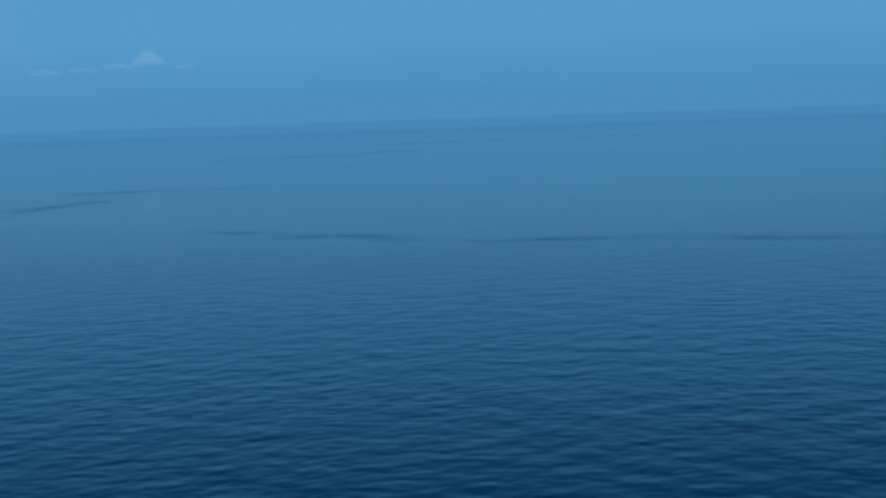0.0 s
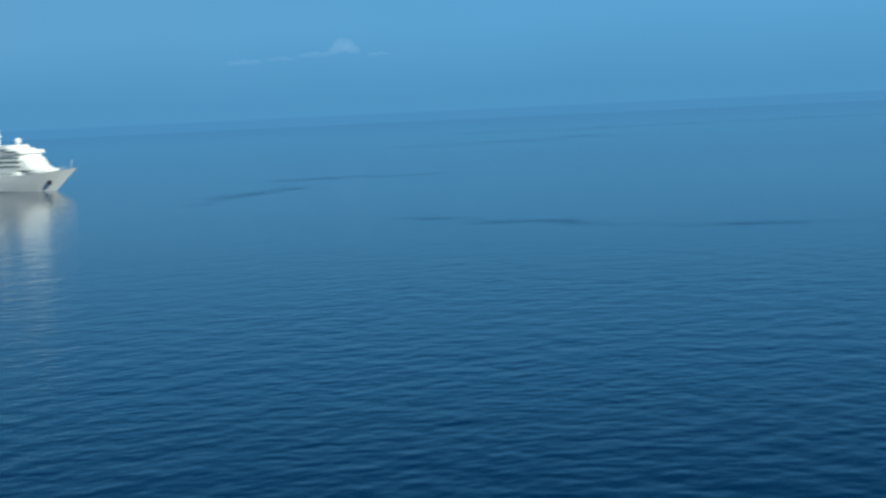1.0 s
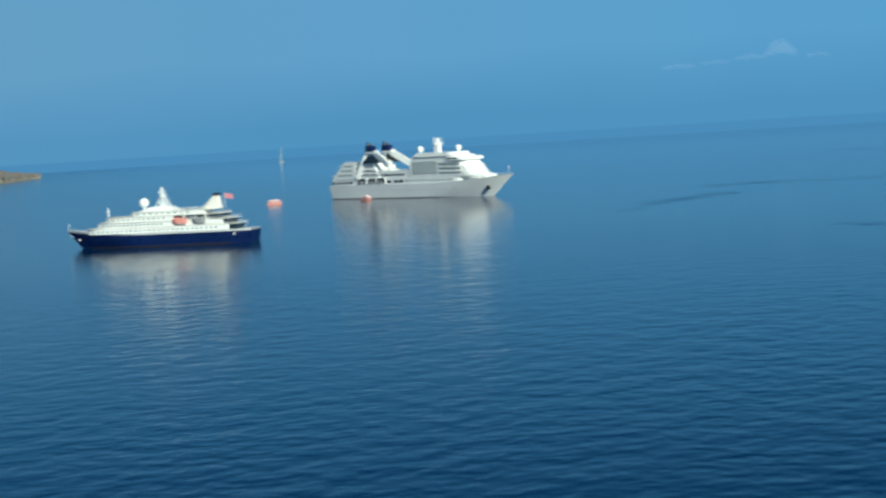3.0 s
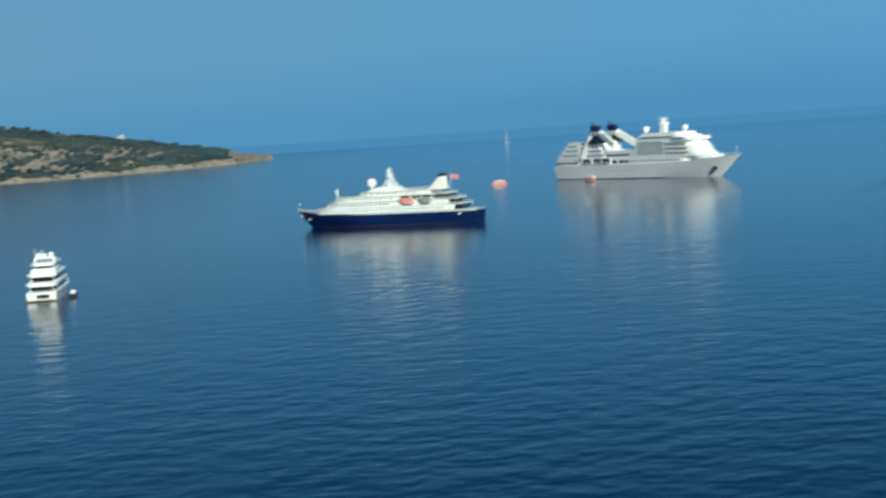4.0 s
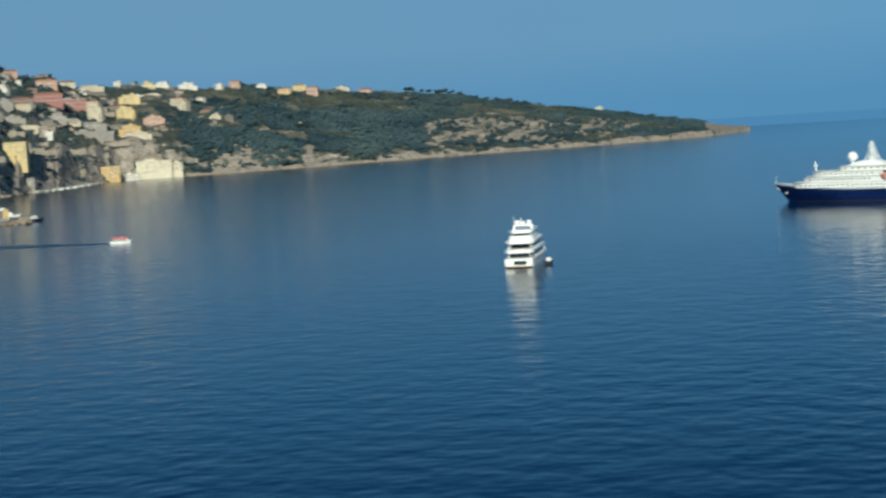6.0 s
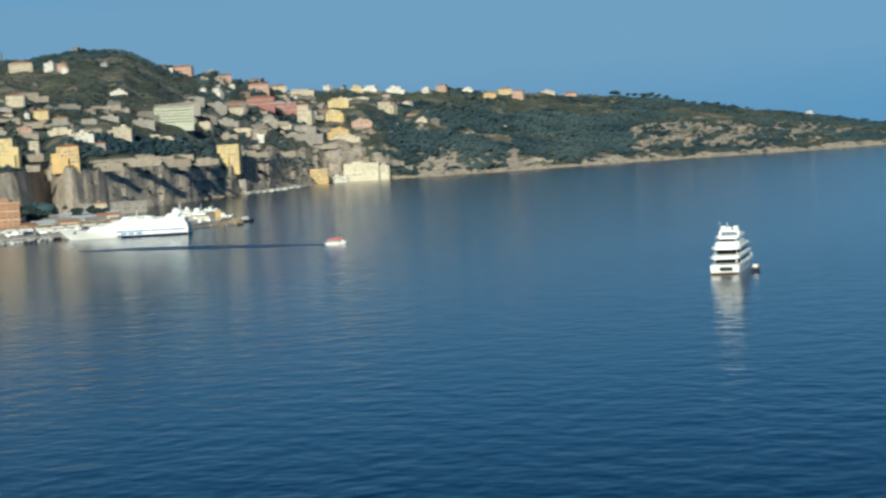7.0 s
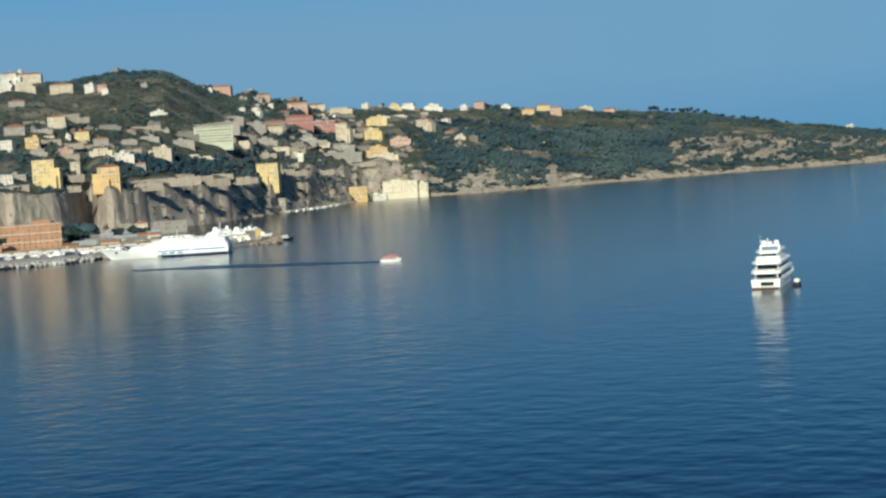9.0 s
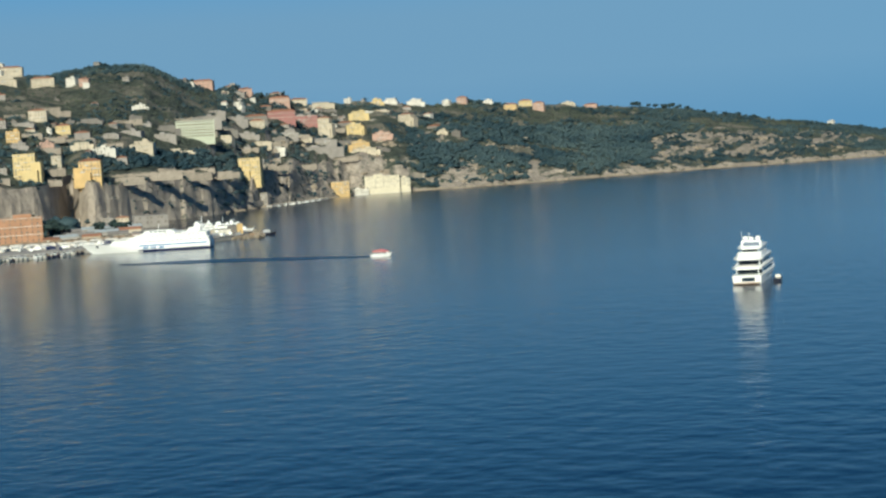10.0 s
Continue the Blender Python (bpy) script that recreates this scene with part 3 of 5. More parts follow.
# ======== ships ========
def white_cruise_ship():
    s = thing("cruise_ship", heading(245, 1194, 0, 0.507, -0.862), "large white cruise ship at anchor with twin dark funnels", "ship")
    L = 197.0
    X = lambda m: m - L / 2            # metres from the stern
    hull("hull", L, 25.6, 11.0, 24, WHITE, s, -2, 0.40, 5.0, 1.25, 3, stern=0.92)
    h = hull("boot_stripe", L - 24.5, 25.0, 0.5, 3.0, BOOT, s, -1.8, 0.42, 0, 0.3, 3.4, "dark waterline band", 0.92)
    h.location = (-9.6, 0, 0)
    # promenade deck set in over the hull, with its boats and openings
    deckhouse("promenade_deck", X(4), X(158), 24.2, 11.0, 15.6, WHITE, s, 14)
    for y in (-12.1, 12.1):
        # flat dark panels paint the shade inside the recesses and openings
        row_of("recess_shade_panel", [X(41), X(53.5), X(64)], (8.4, 0.5, 4.2), GLASS_SHADE, s, y, 13.5, "dark panel painted as the shade of a boat recess")
        row_of("recess_pillar", [X(35.8), X(47.2), X(59), X(69.2)], (1.6, 0.9, 5.0), WHITE, s, y, 13.4)
        for x in (41, 53.5, 64):
            lifeboat(s, X(x), y * 1.02, 11.9, GREY, 0.7)
        row_of("opening", [X(74), X(82), X(88)], (4.4, 0.4, 2.0), GLASS_SHADE, s, y, 12.9, "dark panel painted as the shade of a deck opening")
        # the sides that close in the stern terraces, raked like the stern
        prism("side_wing", [[(X(4.5), y - 0.2, 15.0), (X(34), y - 0.2, 15.0), (X(34), y + 0.2, 15.0), (X(4.5), y + 0.2, 15.0)],
                            [(X(21), y * 0.96 - 0.2, 29.0), (X(34), y * 0.96 - 0.2, 29.0), (X(34), y * 0.96 + 0.2, 29.0), (X(21), y * 0.96 + 0.2, 29.0)]], WHITE, s, "sloping white stern wing", 0.1)
        for i, (a, b, z) in enumerate(((12, 30, 18.0), (16, 30, 21.6), (20, 30, 25.2))):
            # the slot's shade is the colour of this panel
            box("slot_shade_panel", (X(a), X(b), y * (0.985 - 0.012 * i) - 0.35, y * (0.985 - 0.012 * i) + 0.35, z, z + 1.1), GREENGLASS_SHADE, s, 0.08, "long grey-green panel painted as the shade of a stern opening")
    row_of("window", [X(94 + 3.4 * i) for i in range(16)], (1.4, 0.3, 1.3), GREENGLASS_SHADE, s, -12.1, 13.2)
    row_of("window", [X(94 + 3.4 * i) for i in range(16)], (1.4, 0.3, 1.3), GREENGLASS_SHADE, s, 12.1, 13.2)
    row_of("opening", [X(7 + 5.2 * i) for i in range(5)], (3.6, 0.3, 1.7), GLASS_SHADE, s, -12.1, 12.6, "dark stern window")
    row_of("porthole", [X(26 + 4.2 * i) for i in range(30)], (0.5, 0.2, 0.5), GREENGLASS_SHADE, s, -12.72, 6.4)
    # aft terraces
    for i, (a, z) in enumerate(((5, 15.6), (10, 19.0), (15, 22.4), (20, 25.6))):
        deckhouse("aft_terrace", X(a), X(64 - i * 3), 23.4 - i * 0.8, z, z + 2.7, WHITE, s, 2, 0, 1.4)
        bm = bmesh.new()
        add_box(bm, X(a - 2), X(62 - i * 3), -12.1 + i * 0.3, 12.1 - i * 0.3, z + 2.7, z + 3.1, 0.1)
        part("deck_slab", bm, CREAM, s)
        row_of("window", [X(a + 4 + 4.0 * k) for k in range(7 - i)], (2.2, 0.3, 1.2), GREENGLASS_SHADE, s, -11.75 + i * 0.4, z + 1.4)
        rail("railing", [(X(a - 1.8), -11.6 + i * 0.3, z + 3.1), (X(a + 12), -11.6 + i * 0.3, z + 3.1)], s)
    # twin funnels on sloping arches
    for y in (-8.5, 8.5):
        for a, b in ((37, 47), (74, 55)):
            bm = bmesh.new()
            p, q = Vector((X(a), y * 1.35, 16 if a < 40 else 25.5)), Vector((X(b), y, 35.5))
            m = Matrix.Translation((p + q) / 2) @ (q - p).to_track_quat("Z", "Y").to_matrix().to_4x4()
            bmesh.ops.create_cube(bm, size=1, matrix=m @ Matrix.Diagonal((2.6, 5.2, (q - p).length + 2, 1)))
            bmesh.ops.bevel(bm, geom=bm.edges[:], offset=0.5, segments=2, affect="EDGES")
            part("funnel_arch", bm, WHITE, s, "sloping white arch leg")
        prism("glass_wedge", [[(X(43), y * 1.3 - 1, 27.5), (X(64), y * 1.3 - 1, 27.5), (X(64), y * 1.3 + 1, 27.5), (X(43), y * 1.3 + 1, 27.5)],
                              [(X(49), y * 1.1 - 1, 33.6), (X(55), y * 1.1 - 1, 33.6), (X(55), y * 1.1 + 1, 33.6), (X(49), y * 1.1 + 1, 33.6)]], GLASS_SHADE, s, "dark glass between the arches")
        box("funnel_base", (X(46), X(58), y - 2.6, y + 2.6, 34.5, 37.0), WHITE, s, 0.6)
        f = prism("funnel", [deck_ring(X(46), X(57), 5.2, 36.6, 2.5), deck_ring(X(45.6), X(54.5), 4.8, 41.0, 2.5)], NAVY, s, "dark blue funnel top")
        f.location = (0, y, 0)
        pole("exhaust", (X(47.5), 0, 40.5), (X(47), 0, 43.8), 1.1, DARK, f)
        pole("exhaust", (X(51.5), 0, 40.5), (X(51), 0, 42.6), 0.9, DARK, f)
    # pool deck between
    deckhouse("pool_deck", X(60), X(102), 22.8, 15.6, 21.2, WHITE, s, 1)
    row_of("window", [X(66 + 3.4 * i) for i in range(8)], (2.2, 0.3, 1.4), GLASS_SHADE, s, -11.45, 18.0)
    rail("railing", [(X(62), -11.2, 21.2), (X(92), -11.2, 21.2)], s)
    # forward accommodation with tall glass panels
    deckhouse("accommodation", X(96), X(161), 23.6, 15.6, 26.5, WHITE, s, 11, 2.5, 1.5)
    deckhouse("accommodation", X(97.5), X(155), 22.8, 26.5, 31.0, WHITE, s, 10, 2.5, 3)
    deckhouse("top_deck", X(101), X(148), 21.0, 31.0, 33.4, WHITE, s, 8, 2, 3)
    for z, a, b in ((18.9, 128, 162), (22.3, 128, 160), (25.7, 126, 158), (30.6, 104, 150)):
        prism("deck_slab", [deck_ring(X(a), X(b), 24.3, z, 9), deck_ring(X(a), X(b), 24.3, z + 0.35, 9)], CREAM, s, bevel=0.05)
    row_of("glass_panel", [X(102.5 + 3.0 * i) for i in range(9)], (1.5, 0.3, 9.6), GREENGLASS_SHADE, s, -11.8, 22.4, "tall grey-green glass panel")
    for k in range(3):
        # panels coloured as the shade inside the balconies
        row_of("balcony", [X(132 + 3.3 * i) for i in range(7)], (2.4, 0.4, 1.2), GREENGLASS_SHADE, s, -11.75, 18.0 + 3.2 * k, "grey-green panel painted as the shade of a balcony")
    deckhouse("bridge_front", X(140), X(170), 22.0, 15.6, 21.0, WHITE, s, 12, 6)
    deckhouse("forward_tier", X(150), X(177), 18.0, 13.4, 17.0, WHITE, s, 14, 5)
    deckhouse("forward_tier", X(146), X(165), 22.0, 21.0, 24.6, WHITE, s, 12, 4)
    deckhouse("forward_tier", X(144), X(160), 21.0, 24.6, 27.4, WHITE, s, 11, 3)
    deckhouse("bridge", X(138), X(160), 24.6, 27.2, 29.6, WHITE, s, 7, 1)
    for k, z in enumerate((18.0, 23.0)):
        pts = [(X(168 - 12 - 3 * k + (9.0 - 1.2 * k) * math.cos(a)), 9.2 * math.sin(a), z) for a in np.linspace(-1.0, 1.0, 7)]
        for p in pts:
            box("front_window", (p[0] - 0.9, p[0] + 0.3, p[1] - 0.8, p[1] + 0.8, p[2] - 0.6, p[2] + 0.6), GLASS_SHADE, s, 0.05)
    row_of("bridge_window", [X(141 + 2.2 * i) for i in range(5)], (1.6, 0.3, 1.0), GLASS_SHADE, s, -12.25, 28.6)
    # domes, mast, bow gear
    for x, y, r in ((104, -5, 2.5), (145, -4, 2.4)):
        pole("dome_stand", (X(x), y, 30.5), (X(x), y, 34.8), 0.8, WHITE, s)
        ball("radar_dome", (X(x), y, 36.2), r, WHITE, s)
    bm = bmesh.new()
    add_box(bm, X(115), X(121), -1.6, 1.6, 33.2, 40.5, 0.4)
    add_box(bm, X(116.5), X(119.5), -4.5, 4.5, 39.4, 40.4, 0.2)
    add_box(bm, X(116.6), X(119.4), -1.2, 1.2, 40.4, 44.2, 0.2)
    mast = part("mast", bm, WHITE, s)
    pole("antenna", (X(118.5), -3.6, 40.4), (X(118.5), -3.6, 45.5), 0.25, WHITE, mast)
    pole("antenna", (X(118.5), 3.6, 40.4), (X(118.5), 3.6, 44.5), 0.25, WHITE, mast)
    box("radar_bar", (X(115.6), X(116.2), -2.6, 2.6, 42.6, 43.1), WHITE, mast, 0.05)
    pole("bow_staff", (X(192), 0, 15.8), (X(192.4), 0, 21.5), 0.16, WHITE, s)
    box("breakwater", (X(172), X(173), -6.5, 6.5, 14.2, 15.9), WHITE, s, 0.1)
    a = ball("anchor", (X(175), -5.0, 6.3), 1.6, DARK, s, "dark anchor in its recess", 1.1)
    rail("railing", [(X(160), -10.2, 13.2), (X(176), -7.2, 14.6), (X(190), -1.6, 16.0)], s)
    return s


def navy_cruise_yacht():
    s = thing("small_cruise_ship", heading(31.5, 818, 0, -0.875, 0.485), "small cruise ship with navy hull and white decks", "ship")
    L = 105.0
    X = lambda m: L / 2 - m            # metres from the bow
    hull("hull", L, 14.6, 6.0, 9, NAVY, s, -1.2, 0.42, 3.0, 0.9, 1.2, stern=0.8)
    b = hull("bulwark", L + 0.1, 14.7, 6.9, 2.2, WHITE, s, 5.9, 0.42, 3.05, 0.9, 0.9, "white bulwark strip", 0.8)
    w = hull("boot_stripe", L - 12, 14.5, 0.5, 1.0, BOOT, s, -1.0, 0.42, 0, 0.3, 2, "dark waterline band", 0.8)
    w.location = (-2.5, 0, 0.0)
    deckhouse("main_deck", X(93), X(10), 13.6, 7.0, 9.6, WHITE, s, 13, 1.5)
    deckhouse("promenade_deck", X(90), X(17), 13.0, 9.9, 12.4, WHITE, s, 11, 1.5)
    deckhouse("upper_deck", X(84), X(22), 12.2, 12.7, 15.0, WHITE, s, 10, 1.5)
    deckhouse("bridge_deck", X(80), X(36), 10.8, 15.3, 17.2, WHITE, s, 8, 2)
    for x0, x1, w2, z in ((97, 12, 14.0, 9.6), (95, 19, 13.8, 12.4), (90, 24, 13.0, 15.0), (86, 38, 11.6, 17.2)):
        prism("deck_slab", [deck_ring(X(x0), X(x1), w2, z, 8), deck_ring(X(x0), X(x1), w2, z + 0.3, 8)], CREAM, s, bevel=0.05)
        for y in (-w2 / 2 + 0.2, w2 / 2 - 0.2):
            rail("railing", [(X(x0 - 1), y, z + 0.3), (X(x0 - 24), y, z + 0.3)], s)
    for y in (-6.85, 6.85):
        row_of("window", [X(16 + 2.6 * i) for i in range(28)], (1.1, 0.2, 0.8), GREENGLASS_SHADE, s, y, 8.2)
    for y in (-6.55, 6.55):
        row_of("window", [X(24 + 2.3 * i) for i in range(15)], (1.2, 0.2, 1.0), GREENGLASS_SHADE, s, y, 11.1)
    for y in (-6.15, 6.15):
        row_of("window", [X(27 + 2.8 * i) for i in range(12)], (1.4, 0.2, 0.7), GREENGLASS_SHADE, s, y, 13.8)
        # dark panels drawn as the shade of the open deck bays
        row_of("opening", [X(66 + 6.0 * i) for i in range(4)], (5.0, 0.4, 1.7), GLASS_SHADE, s, y * 1.005, 13.9, "dark panel painted as the shade of an open deck bay")
    row_of("porthole", [X(20 + 3.1 * i) for i in range(20)], (0.5, 0.2, 0.5), GLASS_SHADE, s, 7.12, 4.4)
    row_of("window", [X(40 + 3.4 * i) for i in range(10)], (1.6, 0.2, 0.7), GREENGLASS_SHADE, s, 5.42, 16.3)
    for y in (-6.8, 6.8):
        lifeboat(s, X(66.5), y, 11.2, PALE_RED, 1.0)
        lifeboat(s, X(77), y, 11.2, GREY, 0.9)
        for x in (62.5, 70.5, 73, 81):
            pole("davit", (X(x), y * 0.9, 10), (X(x), y * 1.03, 14.8), 0.15, WHITE, s)
    prism("funnel", [deck_ring(X(87), X(76), 4.0, 17.4, 3), deck_ring(X(86.5), X(82.4), 3.0, 23.6, 1.6)], CREAM, s, "slanted off-white funnel")
    prism("funnel_top", [deck_ring(X(86.6), X(82.3), 3.1, 23.6, 1.6), deck_ring(X(86.8), X(83), 2.9, 25.0, 1.6)], DARK, s, "dark funnel cap")
    bm = bmesh.new()
    for i in range(6):
        add_box(bm, X(89 + i * 0.75 + 0.75), X(89 + i * 0.75), -0.06 + 0.15 * math.sin(i), 0.06 + 0.15 * math.sin(i), 22.2 - 0.12 * i, 24.6 - 0.12 * i)
    part("ensign", bm, painted("faded_ensign", (0.62, 0.26, 0.28), 0.8, 0.35, 0.9), s, "red ensign flag")
    pole("flag_staff", (X(89), 0, 17.4), (X(89), 0, 25.2), 0.1, WHITE, s)
    bm = bmesh.new()
    add_box(bm, X(56.2), X(53.8), -1.0, 1.0, 17.4, 21.5, 0.3)
    add_box(bm, X(55.5), X(54.5), -0.45, 0.45, 21.5, 29.2, 0.15)
    add_box(bm, X(55.6), X(54.6), -3.0, 3.0, 24.6, 25.1, 0.1)
    mast = part("mast", bm, WHITE, s)
    for y in (-2.2, 2.2):
        for x in (50.5, 59.5):
            pole("mast_leg", (X(x), y, 17.4), (X(55), y * 0.15, 26.4), 0.3, WHITE, mast, 0.16)
        for z, q in ((19.6, 0.75), (22.0, 0.48)):
            pole("cross_brace", (X(55 - 4.5 * q), y * q, z), (X(55 + 4.5 * q), y * q, z), 0.14, WHITE, mast)
    for y in (-2.6, 2.6):
        pole("antenna", (X(55), y, 25), (X(55), y, 28.4), 0.12, WHITE, mast)
        pole("stay", (X(55), y * 0.2, 29), (X(60), y, 17.4), 0.07, WHITE, mast)
    box("radar_bar", (X(54.2), X(53.6), -1.8, 1.8, 26.4, 26.8), WHITE, mast, 0.04)
    prism("sun_deck", [deck_ring(X(64), X(41), 8.0, 17.5, 5), deck_ring(X(60), X(48), 6.0, 19.6, 3)], WHITE, s)
    pole("dome_stand", (X(44.5), 0, 17.4), (X(44.5), 0, 20), 0.7, WHITE, s)
    ball("radar_dome", (X(44.5), 0, 21.8), 2.5, WHITE, s)
    for x0, x1, w2, z in ((97, 91, 11.5, 7.0), (93, 87, 11.0, 9.9), (89, 84, 10.4, 12.7)):   # dark boxes standing in for the shade of the aft decks under their awnings
        box("aft_shade_box", (X(x0), X(x1), -w2 / 2 - 0.2, w2 / 2 + 0.2, z + 0.2, z + 2.2), GLASS_SHADE, s, 0.1, "dark box standing in for the shade of the open aft deck")
    row_of("mooring_port", [X(96)], (1.1, 0.2, 1.1), CREAM, s, 6.9, 4.8, "pale mooring port")
    pole("foremast", (X(24), 0, 15), (X(24), 0, 20.2), 0.5, WHITE, s, 0.2)
    box("yard", (X(24.4), X(23.6), -1.8, 1.8, 17.9, 18.3), WHITE, s, 0.05)
    pole("bow_staff", (X(1.2), 0, 9), (X(1.2), 0, 13.5), 0.1, WHITE, s)
    pole("stern_staff", (X(99), 0, 7), (X(100.5), 0, 11), 0.1, WHITE, s)
    ball("anchor", (X(9), 4.3, 4.6), 0.8, GREY, s)
    return s


def motor_yacht():
    s = thing("motor_yacht", heading(-95.5, 554, 0, -0.04, 0.999), "white three-deck motor yacht anchored with stern swim platform", "yacht")
    X = lambda m: m - 26
    hull("hull", 52, 10.2, 3.3, 6, WHITE, s, -0.8, 0.45, 1.8, 0.9, 0.4, stern=0.94)
    box("transom_door", (X(-0.12), X(0.3), -2.6, 1.6, 1.1, 2.5), GLASS_SHADE, s, 0.1, "dark garage opening")
    box("swim_platform", (X(-1.6), X(0.3), -4.4, 4.4, 0.25, 0.6), TEAK, s, 0.1)
    deckhouse("main_saloon", X(8), X(40), 8.6, 3.4, 5.3, WHITE, s, 7, 1.5)
    # saloon glass widened so its dark colour also stands for the recess's shade
    box("saloon_glass", (X(7.7), X(8.3), -4.25, 4.25, 3.45, 5.25), GLASS_SHADE, s, 0.05)
    for x0, x1, w2, z in ((1.5, 42, 9.8, 5.3), (4.5, 38, 9.6, 8.6), (9, 33, 7.8, 12.3)):
        prism("deck_slab", [deck_ring(X(x0), X(x1), w2 - 0.5, z, 8, 1.2), deck_ring(X(x0), X(x1), w2, z + 0.5, 8, 1.2), deck_ring(X(x0 - 0.1), X(x1), w2, z + 1.1, 8, 1.2)], WHITE, s, "white deck with curved bulwark", 0.08)
    deckhouse("upper_saloon", X(11), X(36), 7.8, 6.4, 8.6, WHITE, s, 7, 2)
    # again dark glass across the whole recess, painting its shade too
    box("saloon_glass", (X(10.7), X(11.3), -3.85, 3.85, 6.45, 8.55), GLASS_SHADE, s, 0.05)
    deckhouse("bridge_deck", X(7), X(31), 8.2, 9.7, 11.3, WHITE, s, 6, 3, 1.5)
    deckhouse("sky_lounge", X(12), X(29), 6.2, 11.3, 12.3, WHITE, s, 5, 2)
    box("saloon_glass", (X(11.6), X(12.2), -2.4, 2.4, 11.2, 12.2), GLASS_SHADE, s, 0.05)
    for y in (-4.33, 4.33):
        row_of("window", [X(12 + 3 * i) for i in range(8)], (2.3, 0.15, 1.0), GLASS_SHADE, s, y, 4.4)
    for y in (-3.95, 3.95):
        row_of("window", [X(14 + 3 * i) for i in range(6)], (2.3, 0.15, 1.0), GLASS_SHADE, s, y, 7.5)
    row_of("porthole", [X(12 + 4 * i) for i in range(6)], (0.9, 0.15, 0.5), GLASS_SHADE, s, -5.12, 1.9)
    bm = bmesh.new()
    add_box(bm, X(15), X(17), -3.4, 3.4, 14.6, 15.2, 0.15)
    add_box(bm, X(14.6), X(17.4), -3.4, -2.8, 13.2, 15.0, 0.1)
    add_box(bm, X(14.6), X(17.4), 2.8, 3.4, 13.2, 15.0, 0.1)
    arch = part("radar_arch", bm, WHITE, s)
    ball("radar_dome", (X(16), -2.2, 16.0), 0.95, WHITE, s)
    ball("radar_dome", (X(16), 2.0, 16.0), 0.95, WHITE, s)
    ball("radar_dome", (X(17), 0, 15.8), 0.7, WHITE, s)
    pole("whip_antenna", (X(16), 3.0, 15), (X(15.6), 3.2, 18.8), 0.06, WHITE, arch)
    pole("mast", (X(17), 0.8, 15), (X(16.6), 0.8, 18.0), 0.22, WHITE, s, 0.1)
    for i in range(4):
        box("sunbed", (X(3.5), X(5.5), -3 + 1.6 * i, -1.8 + 1.6 * i, 6.4, 6.8), CREAM, s, 0.1)
    for y in (-4.7, 4.7):
        rail("railing", [(X(1.6), y * 0.85, 6.4), (X(14), y * 0.98, 6.4)], s, 0.9, 2)
    for y in (-3.6, 3.6):
        pole("deck_post", (X(3), y, 3.3), (X(3), y, 5.4), 0.16, WHITE, s)
        pole("deck_post", (X(6), y, 6.3), (X(6), y, 8.7), 0.16, WHITE, s)
    s.scale = (1, 1, 0.89)
    return s


def open_boat(name, m, label, length, hullmat, cabinmat, group="", cover=None):
    s = thing(name, m, label, "boat", group)
    hull("hull", length, length * 0.3, length * 0.11, length * 0.12, hullmat, s, -0.25, 0.5, length * 0.05, 0.9, 0.05)
    c = box("cabin", (-length * 0.1, length * 0.22, -length * 0.1, length * 0.1, length * 0.1, length * 0.24), cabinmat, s, length * 0.03)
    box("windscreen", (length * 0.2, length * 0.23, -length * 0.085, length * 0.085, length * 0.17, length * 0.23), GLASS_SHADE, s, 0.02)
    box("outboard", (-length * 0.53, -length * 0.47, -0.25, 0.25, 0.1, length * 0.14), DARK, s, 0.05)
    if cover:
        box("cover", (-length * 0.42, -length * 0.08, -length * 0.12, length * 0.12, length * 0.1, length * 0.14), cover, s, 0.08)
    return s


def covered_tender(name, m, label, hullmat, topmat):
    """A ship's covered tender, about 12 m long."""
    s = thing(name, m, label, "boat")
    hull("hull", 12.4, 4.2, 1.5, 1.6, hullmat, s, -0.5, 0.5, 0.5, 0.9, 0.3)
    prism("cabin", [deck_ring(-5.2, 4.4, 3.7, 1.45, 2.4), deck_ring(-5.0, 4.2, 3.6, 2.35, 2.4)], WHITE if hullmat == WHITE else topmat, s, "", 0.05)
    prism("canopy", [deck_ring(-5.3, 4.3, 3.9, 2.35, 2.4), deck_ring(-5.0, 4.0, 3.7, 2.8, 2.4), deck_ring(-4.4, 3.0, 2.9, 3.3, 2.0)], topmat, s, "", 0.15)
    for y in (-1.86, 1.86):
        row_of("window", [-4 + 1.5 * i for i in range(6)], (1.1, 0.12, 0.6), GLASS_SHADE, s, y, 1.95)
    box("wheelhouse", (-1.0, 1.2, -0.9, 0.9, 3.1, 3.8), topmat, s, 0.2)
    box("rubbing_strake", (-6.0, 3.0, -2.12, 2.12, 1.2, 1.4), DARK, s, 0.03)
    return s


